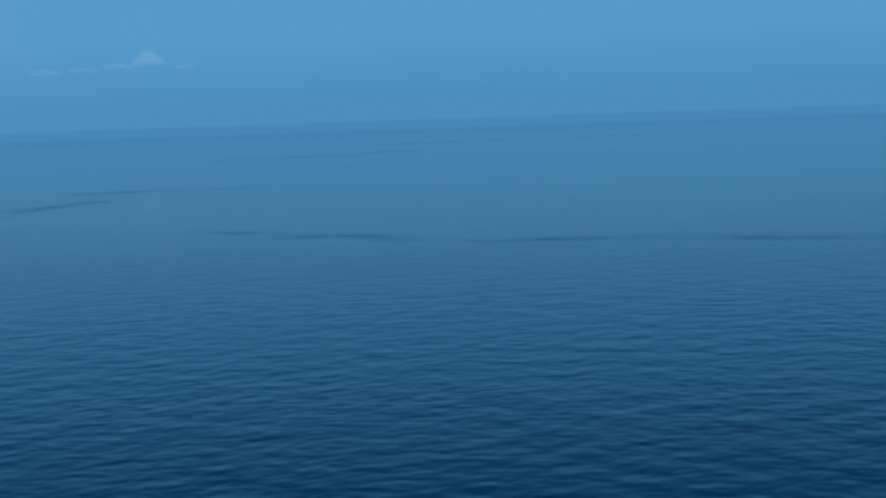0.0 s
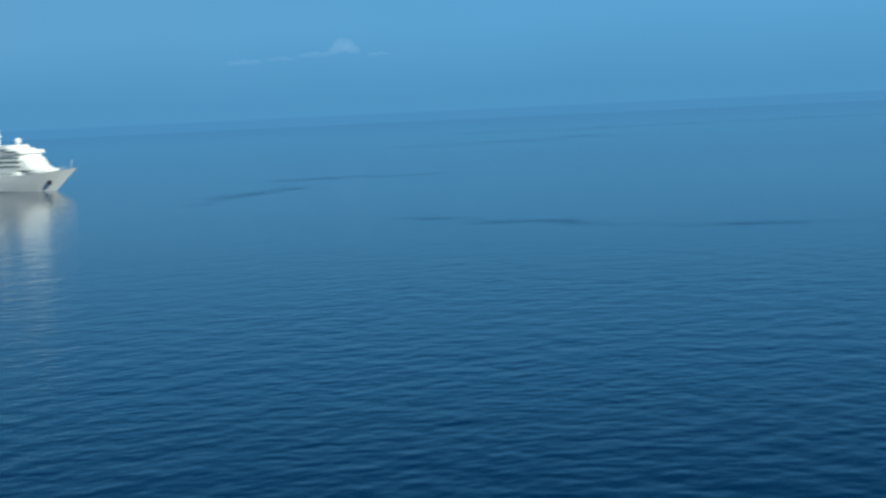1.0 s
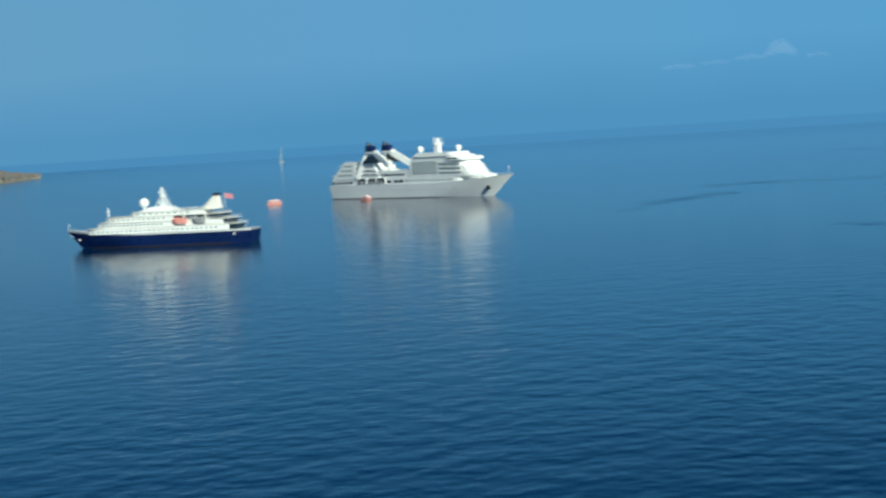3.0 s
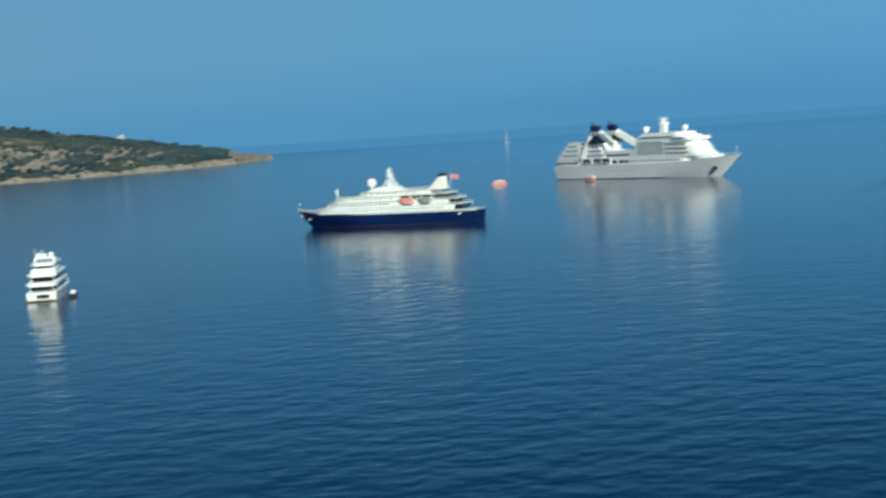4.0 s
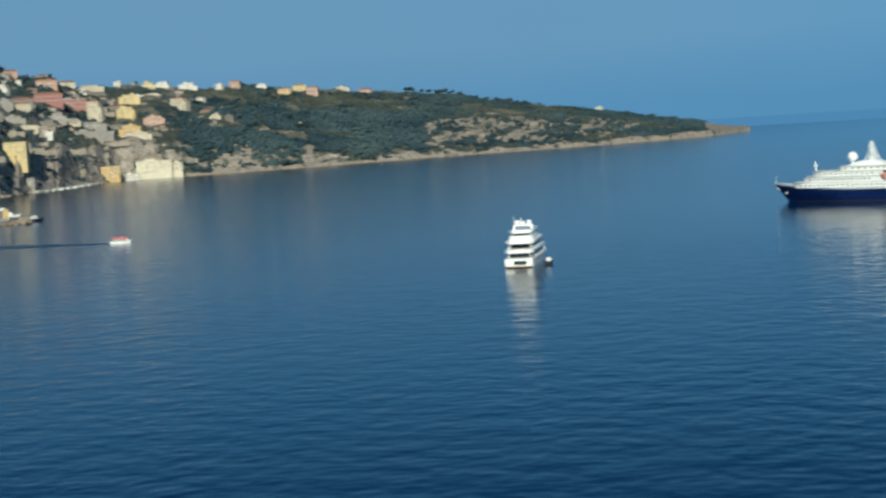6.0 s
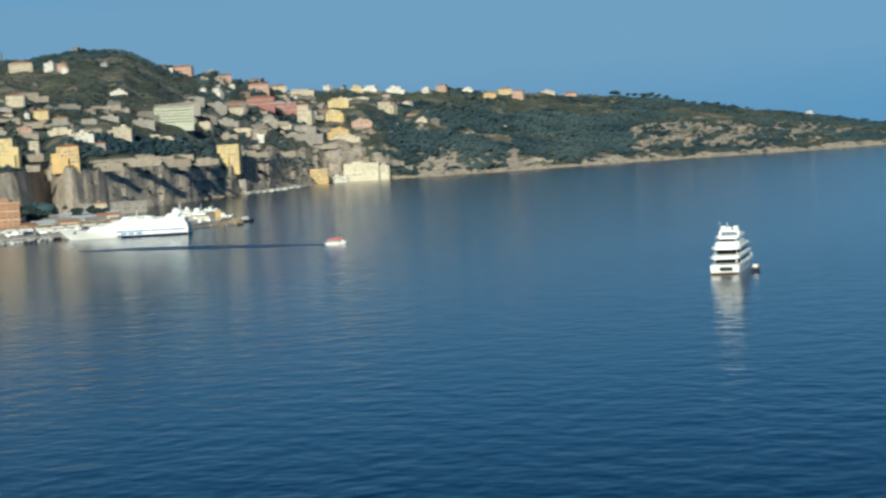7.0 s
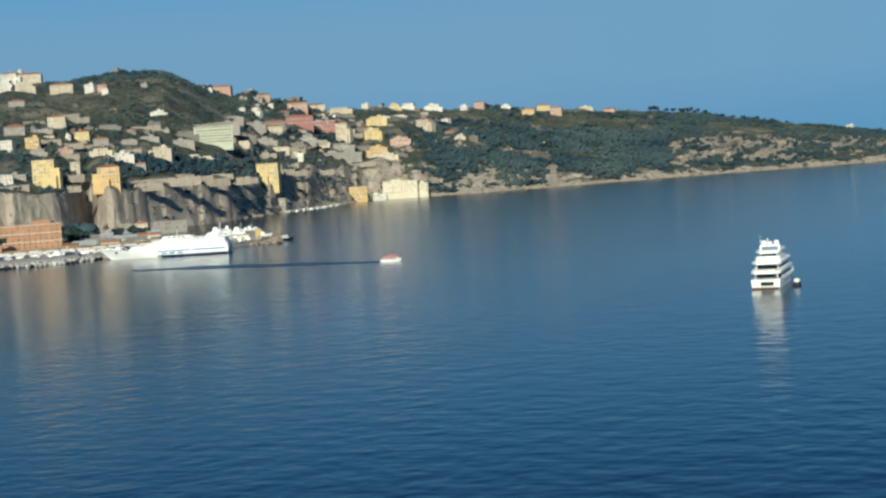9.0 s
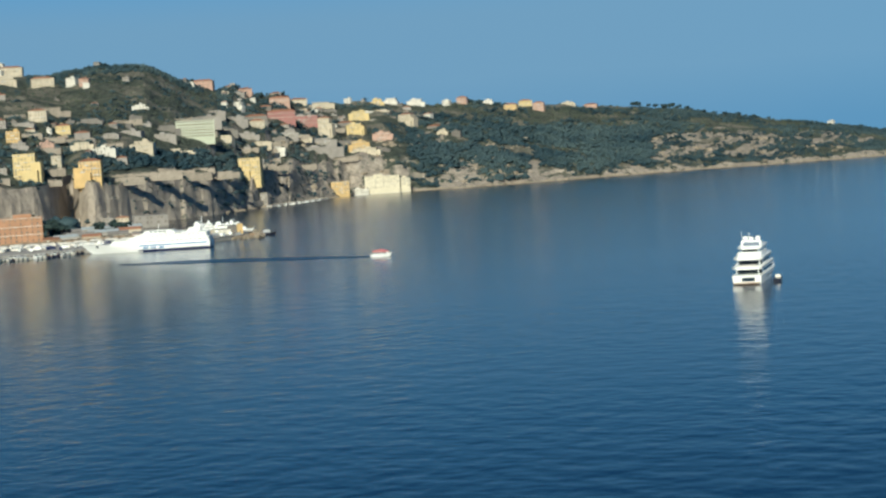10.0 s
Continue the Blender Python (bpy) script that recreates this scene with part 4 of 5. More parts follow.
def passenger_ferry():
    s = thing("passenger_ferry", heading(-556, 912, 0, -0.955, -0.297), "large white passenger ferry with thin blue stripe, moored", "ferry")
    hull("hull", 88, 15, 4.8, 9, WHITE, s, -1, 0.55, 2.4, 1.1, 0.5, stern=0.95)
    hull("waterline_band", 77, 15.2, 1.1, 1, NAVY, s, -0.8, 0.55, 0, 0.3, 0.4, "dark waterline band", 0.95).location = (-5.4, 0, 0)
    deckhouse("lower_saloon", -43.5, 27, 13.6, 4.6, 7.4, WHITE, s, 22, 6)
    deckhouse("upper_saloon", -42, 14, 12.8, 7.8, 10.6, WHITE, s, 18, 8)
    deckhouse("wheelhouse", -22, 4, 9.6, 11.0, 13.2, WHITE, s, 9, 4, 3)
    prism("deck_slab", [deck_ring(-44, 22, 14.6, 7.4, 20), deck_ring(-44, 21, 14.6, 7.8, 20)], WHITE, s, bevel=0.05)
    prism("deck_slab", [deck_ring(-43, 9, 13.8, 10.6, 16), deck_ring(-43, 8, 13.8, 11.0, 16)], WHITE, s, bevel=0.05)
    for y in (-7.5, 7.5):
        row_of("stripe", [-31, -8], (22, 0.08, 0.8), BLUE, s, y, 3.9, "thin blue stripe along the side")
        row_of("lettering_bar", [-12, -6.6, -1.5], (3.6, 0.1, 1.0), BLUE, s, y * 0.988, 2.4, "plain blue bar in place of lettering")
        row_of("fender_rail", [-20], (46, 0.3, 0.25), GREY, s, y * 1.005, 1.5)
    for y in (-6.78, 6.78):
        row_of("window", [-40.5 + 3.0 * i for i in range(15)], (2.0, 0.12, 0.7), GREENGLASS_SHADE, s, y, 6.2)
    for y in (-6.36, 6.36):
        row_of("window", [-39.5 + 3.0 * i for i in range(12)], (1.8, 0.12, 0.6), GREENGLASS_SHADE, s, y, 9.4)
        rail("railing", [(-42, y, 11.0), (-4, y, 11.0)], s)
    row_of("wheelhouse_window", [-14, -11, -8, -5], (2.2, 0.12, 0.8), GLASS_SHADE, s, 4.78, 12.3)
    box("front_glass", (0.6, 2.2, -3.0, 3.0, 11.9, 12.8), GLASS_SHADE, s, 0.1)
    box("bow_door", (30.5, 32.0, 3.4, 4.6, 4.0, 5.4), DARK, s, 0.1, "dark mooring port at the bow")
    for y in (-4.6, 4.6):
        prism("funnel", [deck_ring(-37, -27, 2.2, 11.0, 1), deck_ring(-39.5, -36.5, 1.8, 15.6, 1)], WHITE, s, "raked white exhaust fin").location = (0, y, 0)
    pole("mast", (-37, 0, 11), (-38.5, 0, 20.5), 0.4, WHITE, s, 0.15)
    box("radar_bar", (-38.4, -37.6, -2, 2, 17.2, 17.6), WHITE, s, 0.04)
    pole("fore_mast", (-9, 0, 13), (-9.4, 0, 17.2), 0.25, WHITE, s, 0.1)
    for y in (-1, 1):
        rail("railing", [(27, y * 5.2, 6.2), (36, y * 3.4, 6.6), (43, y * 0.8, 7.0)], s)
    for i in range(5):
        box("life_raft", (-25 + 3 * i, -23.4 + 3 * i, 5.0, 6.0, 11.0, 11.9), GREY, s, 0.3)
    return s


white_cruise_ship()
navy_cruise_yacht()
motor_yacht()
passenger_ferry()
side_boat = open_boat("tender_boat", heading(-85.8, 538, 0, -0.04, 0.999), "dark-hulled launch with pale cabin tied beside the yacht", 9.0, DARK, CREAM)
covered_tender("lifeboat_tender", heading(138, 1252, 0, 0.95, -0.3), "pale red covered ship's tender afloat, whitish canopy", PALE_RED, PINK_WHITE)
covered_tender("lifeboat_tender", heading(203, 1205, 0, 0.507, -0.862), "pale red covered tender beside the white cruise ship", PALE_RED, PINK_WHITE)
shuttle = covered_tender("shuttle_tender", heading(-330, 756, 0, 0.9, -0.43), "white harbour tender with red canopy, under way", WHITE, painted("washed_red_canopy", (0.52, 0.17, 0.18), 0.6, 0.25, 0.8))


def sailing_boat():
    s = thing("sailing_boat", heading(452, 3876, 0, 0.95, 0.3), "far-off sailing boat with tall pale sail", "sailboat")
    hull("hull", 15, 4.0, 1.6, 2, GREY, s, -0.6, 0.5, 0.6)
    pole("mast", (0, 0, 2), (0, 0, 40), 0.2, GREY, s, 0.15)
    bm = bmesh.new()
    pts = [(-0.4, 0.0, 3.5), (-5.5, 0.6, 3.5), (-3.4, 0.8, 18), (-0.4, 0.0, 39)]
    front = [bm.verts.new(p) for p in pts]
    back = [bm.verts.new((x, y + 0.12, z)) for x, y, z in pts]
    bm.faces.new(front), bm.faces.new(list(reversed(back)))
    for i in range(4):
        bm.faces.new((front[i], back[i], back[(i + 1) % 4], front[(i + 1) % 4]))
    bmesh.ops.recalc_face_normals(bm, faces=bm.faces)
    # pale sail dulled to grey-blue: the far haze is painted into its colour
    part("mainsail", bm, painted("hazed_sailcloth", (0.20, 0.28, 0.34), 0.8, 0.1, 0.2), s)


sailing_boat()
# ======== harbour ========
def polar(az, dist, z=0.0):
    return Vector((-dist * math.sin(radians(az)), dist * math.cos(radians(az)), z))


QUAY = [(47, 1050), (37.2, 1082), (34.6, 1098), (33.2, 1112), (31.0, 1120), (29.3, 1128), (28.0, 1165), (27.6, 1215), (28.2, 1260), (30.2, 1230), (31.6, 1300), (31.6, 1720), (47, 1560)]


def build_quay():
    pts = [polar(a, d) for a, d in QUAY]
    bm = bmesh.new()
    low, high = [bm.verts.new((p.x, p.y, -3)) for p in pts], [bm.verts.new((p.x, p.y, 2.3)) for p in pts]
    k = len(pts)
    for i in range(k):
        bm.faces.new((low[i], low[(i + 1) % k], high[(i + 1) % k], high[i]))
    bm.faces.new(high), bm.faces.new(list(reversed(low)))
    bmesh.ops.recalc_face_normals(bm, faces=bm.faces)
    me = bpy.data.meshes.new("pavement_quay")
    bm.to_mesh(me)
    bm.free()
    me.materials.append(STONE)
    quay = tagged(new("pavement_quay", me), "pale stone harbour quay and pier", "quay", kind="structure")
    # kerb stones along the water's edge
    stone = bmesh.new()
    add_box(stone, -3.4, 3.4, -0.6, 0.6, 0, 0.5, 0.08)
    proto = bpy.data.meshes.new("kerb_stone")
    stone.to_mesh(proto)
    stone.free()
    proto.materials.append(STONE)
    for p, q in list(zip(pts, pts[1:]))[1:8]:
        n = int((q - p).length / 7.2)
        for i in range(n):
            ob = new("kerb_stone", proto)
            ob.parent = quay
            c = p.lerp(q, (i + 0.5) / n)
            ob.matrix_basis = pose(c.x, c.y, 2.3, 0, 0, math.degrees(math.atan2(q.y - p.y, q.x - p.x)))
    return quay


build_quay()


def rocks(name, places, label):
    """Many loose rocks as one mesh; places: (x, y, z, size)."""
    base = bmesh.new()
    bmesh.ops.create_icosphere(base, subdivisions=1, radius=1)
    v0 = np.array([v.co[:] for v in base.verts])
    f0 = [[v.index for v in f.verts] for f in base.faces]
    base.free()
    rng = np.random.default_rng(4)
    verts, faces = [], []
    for x, y, z, r in places:
        d = v0 * rng.uniform(0.6, 1.25, (len(v0), 1)) * r * np.array([rng.uniform(0.8, 1.5), rng.uniform(0.8, 1.5), rng.uniform(0.5, 0.9)])
        o = len(verts)
        verts += (d + (x, y, z)).tolist()
        faces += [[i + o for i in f] for f in f0]
    ob = mesh_object(name, verts, faces, ROCK)
    return tagged(ob, label, "rocks", kind="stuff")


rnd = random.Random(5)
shore = []
for i in range(1500):
    a = rnd.uniform(1.8, 28.5)
    d = plan(SHORE, a)
    while land_height(a, d) < -1 and d < plan(SHORE, a) + 60:
        d += 3
    p = polar(a, d + rnd.uniform(-7, 5))
    shore.append((p.x, p.y, rnd.uniform(-0.4, 1.2), rnd.choice((1.2, 1.8, 2.5, 3.6))))
rocks("shore_rocks", shore, "tan boulders along the foot of the shore")
outcrop = []
for i in range(620):
    a = rnd.choice((rnd.uniform(6, 15), rnd.uniform(17.5, 27)))
    d0, d1 = plan(SHORE, a), plan(RIDGE, a)
    d = d0 + (d1 - d0) * rnd.uniform(0.02, 0.42)
    if noise.fractal((a * 1.7, d * 0.012, 8.0), 1.0, 2.0, 3) < 0.05:
        continue
    p = polar(a, d, land_height(a, d))
    outcrop.append((p.x, p.y, p.z + 0.5, rnd.choice((2.0, 2.8, 3.6, 5.0))))
rocks("rock_outcrops", outcrop, "pale rock outcrops among the scrub")
mole = []
for i in range(130):
    p = polar(27.55 + rnd.uniform(-0.35, 0.75), 1150 + rnd.uniform(-5, 90))
    mole.append((p.x, p.y, rnd.uniform(-0.3, 1.6), rnd.uniform(1.0, 2.4)))
rocks("mole_rocks", mole, "dark armour rocks round the pier head")

HOUSES = []
PANE = {}
HOUSE_LABEL = {
    "yellow": "yellow stucco apartment house among trees", "ochre": "ochre stucco house with dark windows",
    "white": "white stucco villa on the hillside", "cream": "cream stucco house on the slope",
    "pink": "weathered pink stucco house", "grey": "grey rendered block on the hillside",
    "dun": "weathered brown-grey house among gardens",
    "red": "long dull red building with flat roof", "ivory": "pale yellow waterfront building at the foot of the slope", "green": "large pale green glazed hotel block",
    "orange": "long orange stucco harbour building",
}


def pane_mesh(w, h):
    if (w, h) not in PANE:
        bm = bmesh.new()
        add_box(bm, -w / 2, w / 2, -0.12, 0.12, -h / 2, h / 2)
        add_box(bm, -w / 2 - 0.12, w / 2 + 0.12, -0.2, 0.1, -h / 2 - 0.18, -h / 2 - 0.02)
        me = bpy.data.meshes.new("window")
        bm.to_mesh(me)
        bm.free()
        me.materials.append(SHUTTER)
        PANE[(w, h)] = me
    return PANE[(w, h)]


def house(az, dist, w, h, colour, roof, z=None, group="hillside houses", panes=True):
    r = random.Random(int(az * 977 + dist))
    if dist > 2850:
        h *= 0.75
    square = colour in ("green", "orange", "red") or z is not None
    long = w > 1.9 * h
    turn = az + (r.uniform(-5, 5) if square else r.uniform(-16, 6) if long else r.uniform(-34, -6))
    if not square and not long:
        w *= 0.8
    d = max(7.0, min(w * r.uniform(0.6, 0.8), 16.0))
    if z is None:
        dist = off_cliff(az, dist)
    c = polar(az, dist + d * 0.45 + (8 if h > 18 and not square else 0))
    z_given = z
    if z is None:
        z = max(land_height(az, dist - k) for k in (0, 6, 12)) - 0.6
        if colour == "green":   # on its own raised terrace
            z += 3
    HOUSES.append((c.x, c.y, max(w, d) * 0.62))
    s = thing("house", pose(c.x, c.y, z, 0, 0, turn), HOUSE_LABEL[colour], "house", group)
    wall = STUCCO[colour]
    bm = bmesh.new()
    w0 = w
    if w > 17 and h < 24 and roof == "flat" and colour not in ("green", "orange", "red") and z_given is None:   # a main block with lower wings
        w = w * r.uniform(0.55, 0.75)
        for sx in (-1, 1):
            top = h * r.uniform(0.5, 0.9)
            x0, x1 = sx * (w / 2 - 0.3), sx * w0 / 2
            add_box(bm, min(x0, x1), max(x0, x1), -d / 2 + r.uniform(-3, 2), d / 2 - r.uniform(0, 2), -7, top, 0.1)
            if r.random() < 0.4:
                add_box(bm, min(x0, x1) + 0.5, max(x0, x1) - 0.5, -d / 2 - 4.5, -d / 2 + 1, -7, top * 0.45, 0.1)
    add_box(bm, -w / 2, w / 2, -d / 2, d / 2, -10, h, 0.12)
    if h > 18 and w < 40 and not square:   # a stepped lower block against the front
        side = r.choice((-1, 1))
        x0, x1 = sorted((side * w * 0.62, -side * w * 0.05))
        add_box(bm, x0, x1, -d / 2 - 6, -d / 2 + 1, -6, h * 0.42, 0.1)
        x0, x1 = sorted((side * w * 0.75, side * w * 0.3))
        add_box(bm, x0, x1, -d / 2 - 1, d / 2 - 1, -6, h * 0.7, 0.1)
    wall_ob = part("wall", bm, wall, s)
    if h > 11:   # string courses and balconies
        for f in range(1, int(h / 6.6) + 1):
            box("cornice", (-w / 2 - 0.2, w / 2 + 0.2, -d / 2 - 0.25, -d / 2 + 0.05, f * 6.6 - 0.3, f * 6.6 + 0.1), STUCCO["white"], wall_ob, 0.03)
        for f in range(1, int(h / 3.3)):
            if r.random() < 0.7 and w < 45:
                q = r.uniform(-0.36, 0.36) * w
                b = box("balcony", (q - 2.2, q + 2.2, -d / 2 - 1.4, -d / 2 + 0.1, f * 3.3 - 0.2, f * 3.3), STUCCO["white"], s, 0.03)
                box("parapet", (q - 2.2, q + 2.2, -d / 2 - 1.4, -d / 2 - 1.25, f * 3.3, f * 3.3 + 0.95), r.choice((wall, STUCCO["white"], GREY)), b, 0.03)

    if roof == "tile":
        e, rz = 0.6, min(d, w) * 0.2
        x, y = w / 2 + e, d / 2 + e
        k = max(x - y, 0.6)
        rf = prism("roof", [[(-x, -y, h), (x, -y, h), (x, y, h), (-x, y, h)], [(-x, -y, h + 0.25), (x, -y, h + 0.25), (x, y, h + 0.25), (-x, y, h + 0.25)],
                       [(-k, -0.2, h + rz), (k, -0.2, h + rz), (k, 0.2, h + rz), (-k, 0.2, h + rz)]], TILE, s, bevel=0)
        q = r.uniform(-0.2, 0.2) * w
        box("chimney", (q - 0.5, q + 0.5, -0.5, 0.5, h + rz * 0.5, h + rz + 1.4), wall, rf, 0.08)
    else:
        bm = bmesh.new()
        add_box(bm, -w / 2 - 0.25, w / 2 + 0.25, -d / 2 - 0.25, d / 2 + 0.25, h - 0.1, h + 0.35, 0.05)
        if r.random() < 0.6:
            q = r.uniform(-0.25, 0.25) * w
            add_box(bm, q - w * 0.14, q + w * 0.14, -d * 0.2, d * 0.3, h + 0.3, h + 2.8, 0.08)
        rf = part("roof", bm, FLATROOF if colour in ("grey", "red", "green") else wall, s)
        q = r.uniform(-0.3, 0.3) * w
        pole("antenna", (q, d * 0.1, h), (q, d * 0.1, h + 3.2), 0.09, GREY, rf)
    if panes:
        floors, n = max(1, int(h / 3.3)), max(2, int(w / (3.4 if w < 40 else 4.2)))
        me = pane_mesh(1.1, 1.5)
        if colour == "green":
            me, n = pane_mesh(2.6, 1.5), int(w / 3.6)
        for f in range(floors):
            for i in range(n):
                if r.random() < 0.25 and colour != "green":
                    continue
                ob = new("window", me if colour == "green" or r.random() < 0.6 else pane_mesh(1.3, 2.3) if r.random() < 0.6 else pane_mesh(2.2, 1.4))
                ob.parent = s
                ob.location = ((i + 0.5) / n * w * 0.94 - w * 0.47, -d / 2 - 0.02, h * (f + 0.55) / floors)
            m = max(1, int(d / 4.5))
            for i in range(m):
                ob = new("window", me)
                ob.parent = s
                ob.location = (w / 2 + 0.02, (i + 0.5) / m * d * 0.9 - d * 0.45, h * (f + 0.55) / floors)
                ob.rotation_euler = (0, 0, math.pi / 2)
    return s


# ---- the houses that stand out
house(36.14, 2705, 38, 20, "white", "tile")
house(35.48, 2707, 36, 16, "cream", "tile")
house(35.80, 2709, 10, 24, "white", "flat")
house(36.29, 2456, 23, 16, "white", "flat")
house(35.68, 2437, 29, 15, "cream", "flat")
house(34.48, 2467, 33, 13, "cream", "tile")
house(33.48, 2464, 19, 13, "white", "flat")
house(33.06, 2436, 18, 12, "pink", "tile")
house(31.62, 2482, 13, 7, "grey", "flat")
house(29.09, 2895, 50, 13, "pink", "tile")
house(34.71, 2017, 27, 15, "cream", "tile")
house(33.87, 1977, 22, 13, "yellow", "tile")
house(31.21, 2199, 23, 6, "white", "flat")
house(35.58, 1840, 19, 15, "ochre", "flat")
house(36.43, 1836, 19, 13, "white", "flat")
house(32.56, 1840, 28, 10, "white", "flat")
house(31.21, 1891, 27, 13, "cream", "flat")
house(29.37, 2090, 49, 22, "green", "flat")
house(28.94, 2286, 43, 13, "grey", "flat")
house(27.91, 2470, 35, 10, "grey", "flat")
house(27.19, 2496, 23, 12, "cream", "tile")
house(35.26, 1629, 27, 28, "yellow", "flat")
house(33.06, 1664, 28, 21, "ochre", "tile")
house(36.54, 1621, 15, 10, "white", "flat")
house(27.10, 2090, 15, 22, "grey", "flat")
house(30.12, 1985, 20, 5, "cream", "flat")
house(34.19, 1768, 13, 14, "cream", "flat")
house(29.63, 1990, 20, 6, "cream", "flat")
house(27.78, 2658, 23, 14, "white", "flat")
house(27.52, 2925, 25, 12, "pink", "tile")
house(26.32, 2897, 36, 16, "pink", "tile")
house(25.67, 3081, 33, 15, "cream", "tile")
house(24.89, 3077, 53, 16, "cream", "flat")
house(23.91, 3146, 17, 13, "white", "flat")
house(22.87, 3133, 28, 17, "yellow", "flat")
house(22.36, 3190, 28, 17, "white", "flat")
house(21.48, 3225, 37, 17, "white", "flat")
house(26.30, 2690, 46, 17, "red", "tile")
house(25.45, 2790, 42, 20, "red", "flat")
house(24.77, 2715, 26, 33, "cream", "tile")
house(23.56, 2918, 37, 23, "yellow", "flat")
house(23.67, 2769, 37, 20, "yellow", "flat")
house(21.86, 2907, 33, 27, "cream", "tile")
house(24.92, 2629, 47, 12, "grey", "flat")
house(23.63, 2629, 35, 15, "ochre", "flat")
house(22.74, 2734, 35, 16, "pink", "flat")
house(23.37, 2608, 50, 8, "cream", "flat")
house(26.75, 2390, 44, 8, "white", "flat")
house(27.05, 2372, 30, 6, "cream", "flat")
house(27.51, 2088, 36, 29, "yellow", "flat")
house(20.39, 3230, 19, 15, "white", "flat")
house(19.83, 3278, 26, 19, "pink", "tile")
house(18.91, 3313, 21, 13, "white", "flat")
house(18.11, 3229, 26, 18, "ochre", "tile")
house(17.60, 3420, 28, 17, "yellow", "tile")
house(17.12, 3311, 29, 22, "pink", "tile")
house(16.06, 3495, 30, 10, "cream", "flat")
house(15.27, 3536, 29, 10, "pink", "tile")
house(20.59, 2856, 20, 12, "cream", "flat")
house(20.11, 2848, 20, 11, "dun", "flat")
house(6.98, 3700, 17, 12, "white", "flat")
house(24.38, 2426, 27, 20, "ochre", "flat", 3.0)
house(22.88, 2479, 54, 19, "ivory", "flat", 8.0)
house(22.08, 2492, 17, 14, "ivory", "flat", 8.0)
house(23.66, 2469, 24, 7, "white", "flat", 2.0)
house(27.60, 2420, 40, 9, "grey", "flat")
house(26.40, 2490, 30, 8, "dun", "flat")
house(28.30, 2340, 36, 8, "dun", "flat")
house(25.60, 2610, 34, 8, "cream", "flat")
house(24.20, 2700, 44, 9, "dun", "flat")
house(27.20, 2570, 36, 10, "dun", "tile")
house(28.60, 2430, 30, 9, "grey", "flat")
house(25.00, 2850, 30, 9, "dun", "tile")
house(30.35, 2090, 34, 7, "dun", "flat")
house(31.60, 2010, 30, 6, "grey", "flat")
house(22.90, 2640, 36, 8, "dun", "flat")
house(35.96, 1308, 50, 20, "orange", "flat", 2.5)
house(25.06, 2551, 79, 11, "grey", "flat")
house(32.29, 1965, 21, 7, "grey", "flat")
house(30.49, 2034, 32, 9, "grey", "flat")
house(33.28, 1849, 26, 8, "cream", "flat")
house(34.54, 1830, 19, 9, "pink", "flat")
house(36.14, 1940, 24, 10, "grey", "tile")
house(28.27, 2251, 24, 13, "cream", "flat")
house(26.05, 2548, 27, 13, "grey", "flat")
house(21.08, 3027, 21, 15, "white", "tile")
house(31.95, 1810, 14, 8, "grey", "tile")
house(34.44, 1697, 23, 10, "cream", "flat", 2.5)
house(33.69, 1679, 18, 7, "white", "flat", 2.5)
house(32.86, 1655, 26, 7, "grey", "flat", 2.5)
house(32.11, 1639, 13, 7, "cream", "tile", 2.5)
house(31.15, 1569, 33, 9, "grey", "flat", 2.5)


# ---- the smaller houses between them
rnd = random.Random(21)
count = 0
while count < 105:
    a, u = rnd.uniform(20.5, 40), rnd.random()
    d0, d1 = plan(SHORE, a) + plan(CLIFF_RUN, a) * 2 + 30, plan(RIDGE, a)
    if 27.6 < a < 33 and u < 0.22 or a < 26 and u < 0.5 or a > 28.3 and u > 0.42 and rnd.random() < 0.93 or abs(a - 33.95) < 0.8 and u < 0.15 or noise.noise((a * 0.5, u * 3, 2)) < -0.15:
        continue
    d = d0 + (d1 - d0) * u ** 1.15
    c = polar(a, d)
    w = rnd.choice((rnd.uniform(7, 13), rnd.uniform(14, 34)))
    if any((c.x - x) ** 2 + (c.y - y) ** 2 < (r + w * 0.7) ** 2 for x, y, r in HOUSES):
        continue
    house(a, d, w, rnd.choice((3.5, 5, 6.5, 8)), rnd.choice(("dun", "grey", "grey", "white", "cream", "dun", "grey", "dun", "grey")), rnd.choice(("flat", "flat", "tile")), panes=count % 2 == 0)
    count += 1


# ---- garden and terrace walls along the slope
TUFF = painted("tuff_masonry", (0.34, 0.295, 0.24), 0.95, 0.22, 0.15, rand=0.2)


def terrace_wall(az, dist, length, height):
    dist = off_cliff(az, dist)
    c = polar(az, dist, land_height(az, dist))
    s = thing("terrace_wall", pose(c.x, c.y, c.z, 0, 0, az + random.Random(int(dist)).uniform(-12, 8)), "low pale masonry terrace wall on the slope", "wall", "terrace walls")
    n = int(length / 9) + 1
    bm = bmesh.new()
    for i in range(n):
        x = -length / 2 + i * 9
        add_box(bm, x, x + 8.7, -0.5, 0.5, -5, height + 0.5 * math.sin(i * 2.1), 0.1)
    part("masonry", bm, TUFF, s)
    box("coping", (-length / 2, -length / 2 + n * 9, -0.7, 0.7, height + 0.45, height + 0.8), TUFF, s, 0.05)


rnd = random.Random(8)
for i in range(46):
    a = rnd.uniform(23.5, 38)
    d0, d1 = plan(SHORE, a) + plan(CLIFF_RUN, a) * 1.8 + 12, plan(RIDGE, a)
    terrace_wall(a, d0 + (d1 - d0) * (0.015 if i % 3 == 0 else rnd.uniform(0.03, 0.45)), rnd.uniform(14, 40), rnd.uniform(1.5, 3.5))


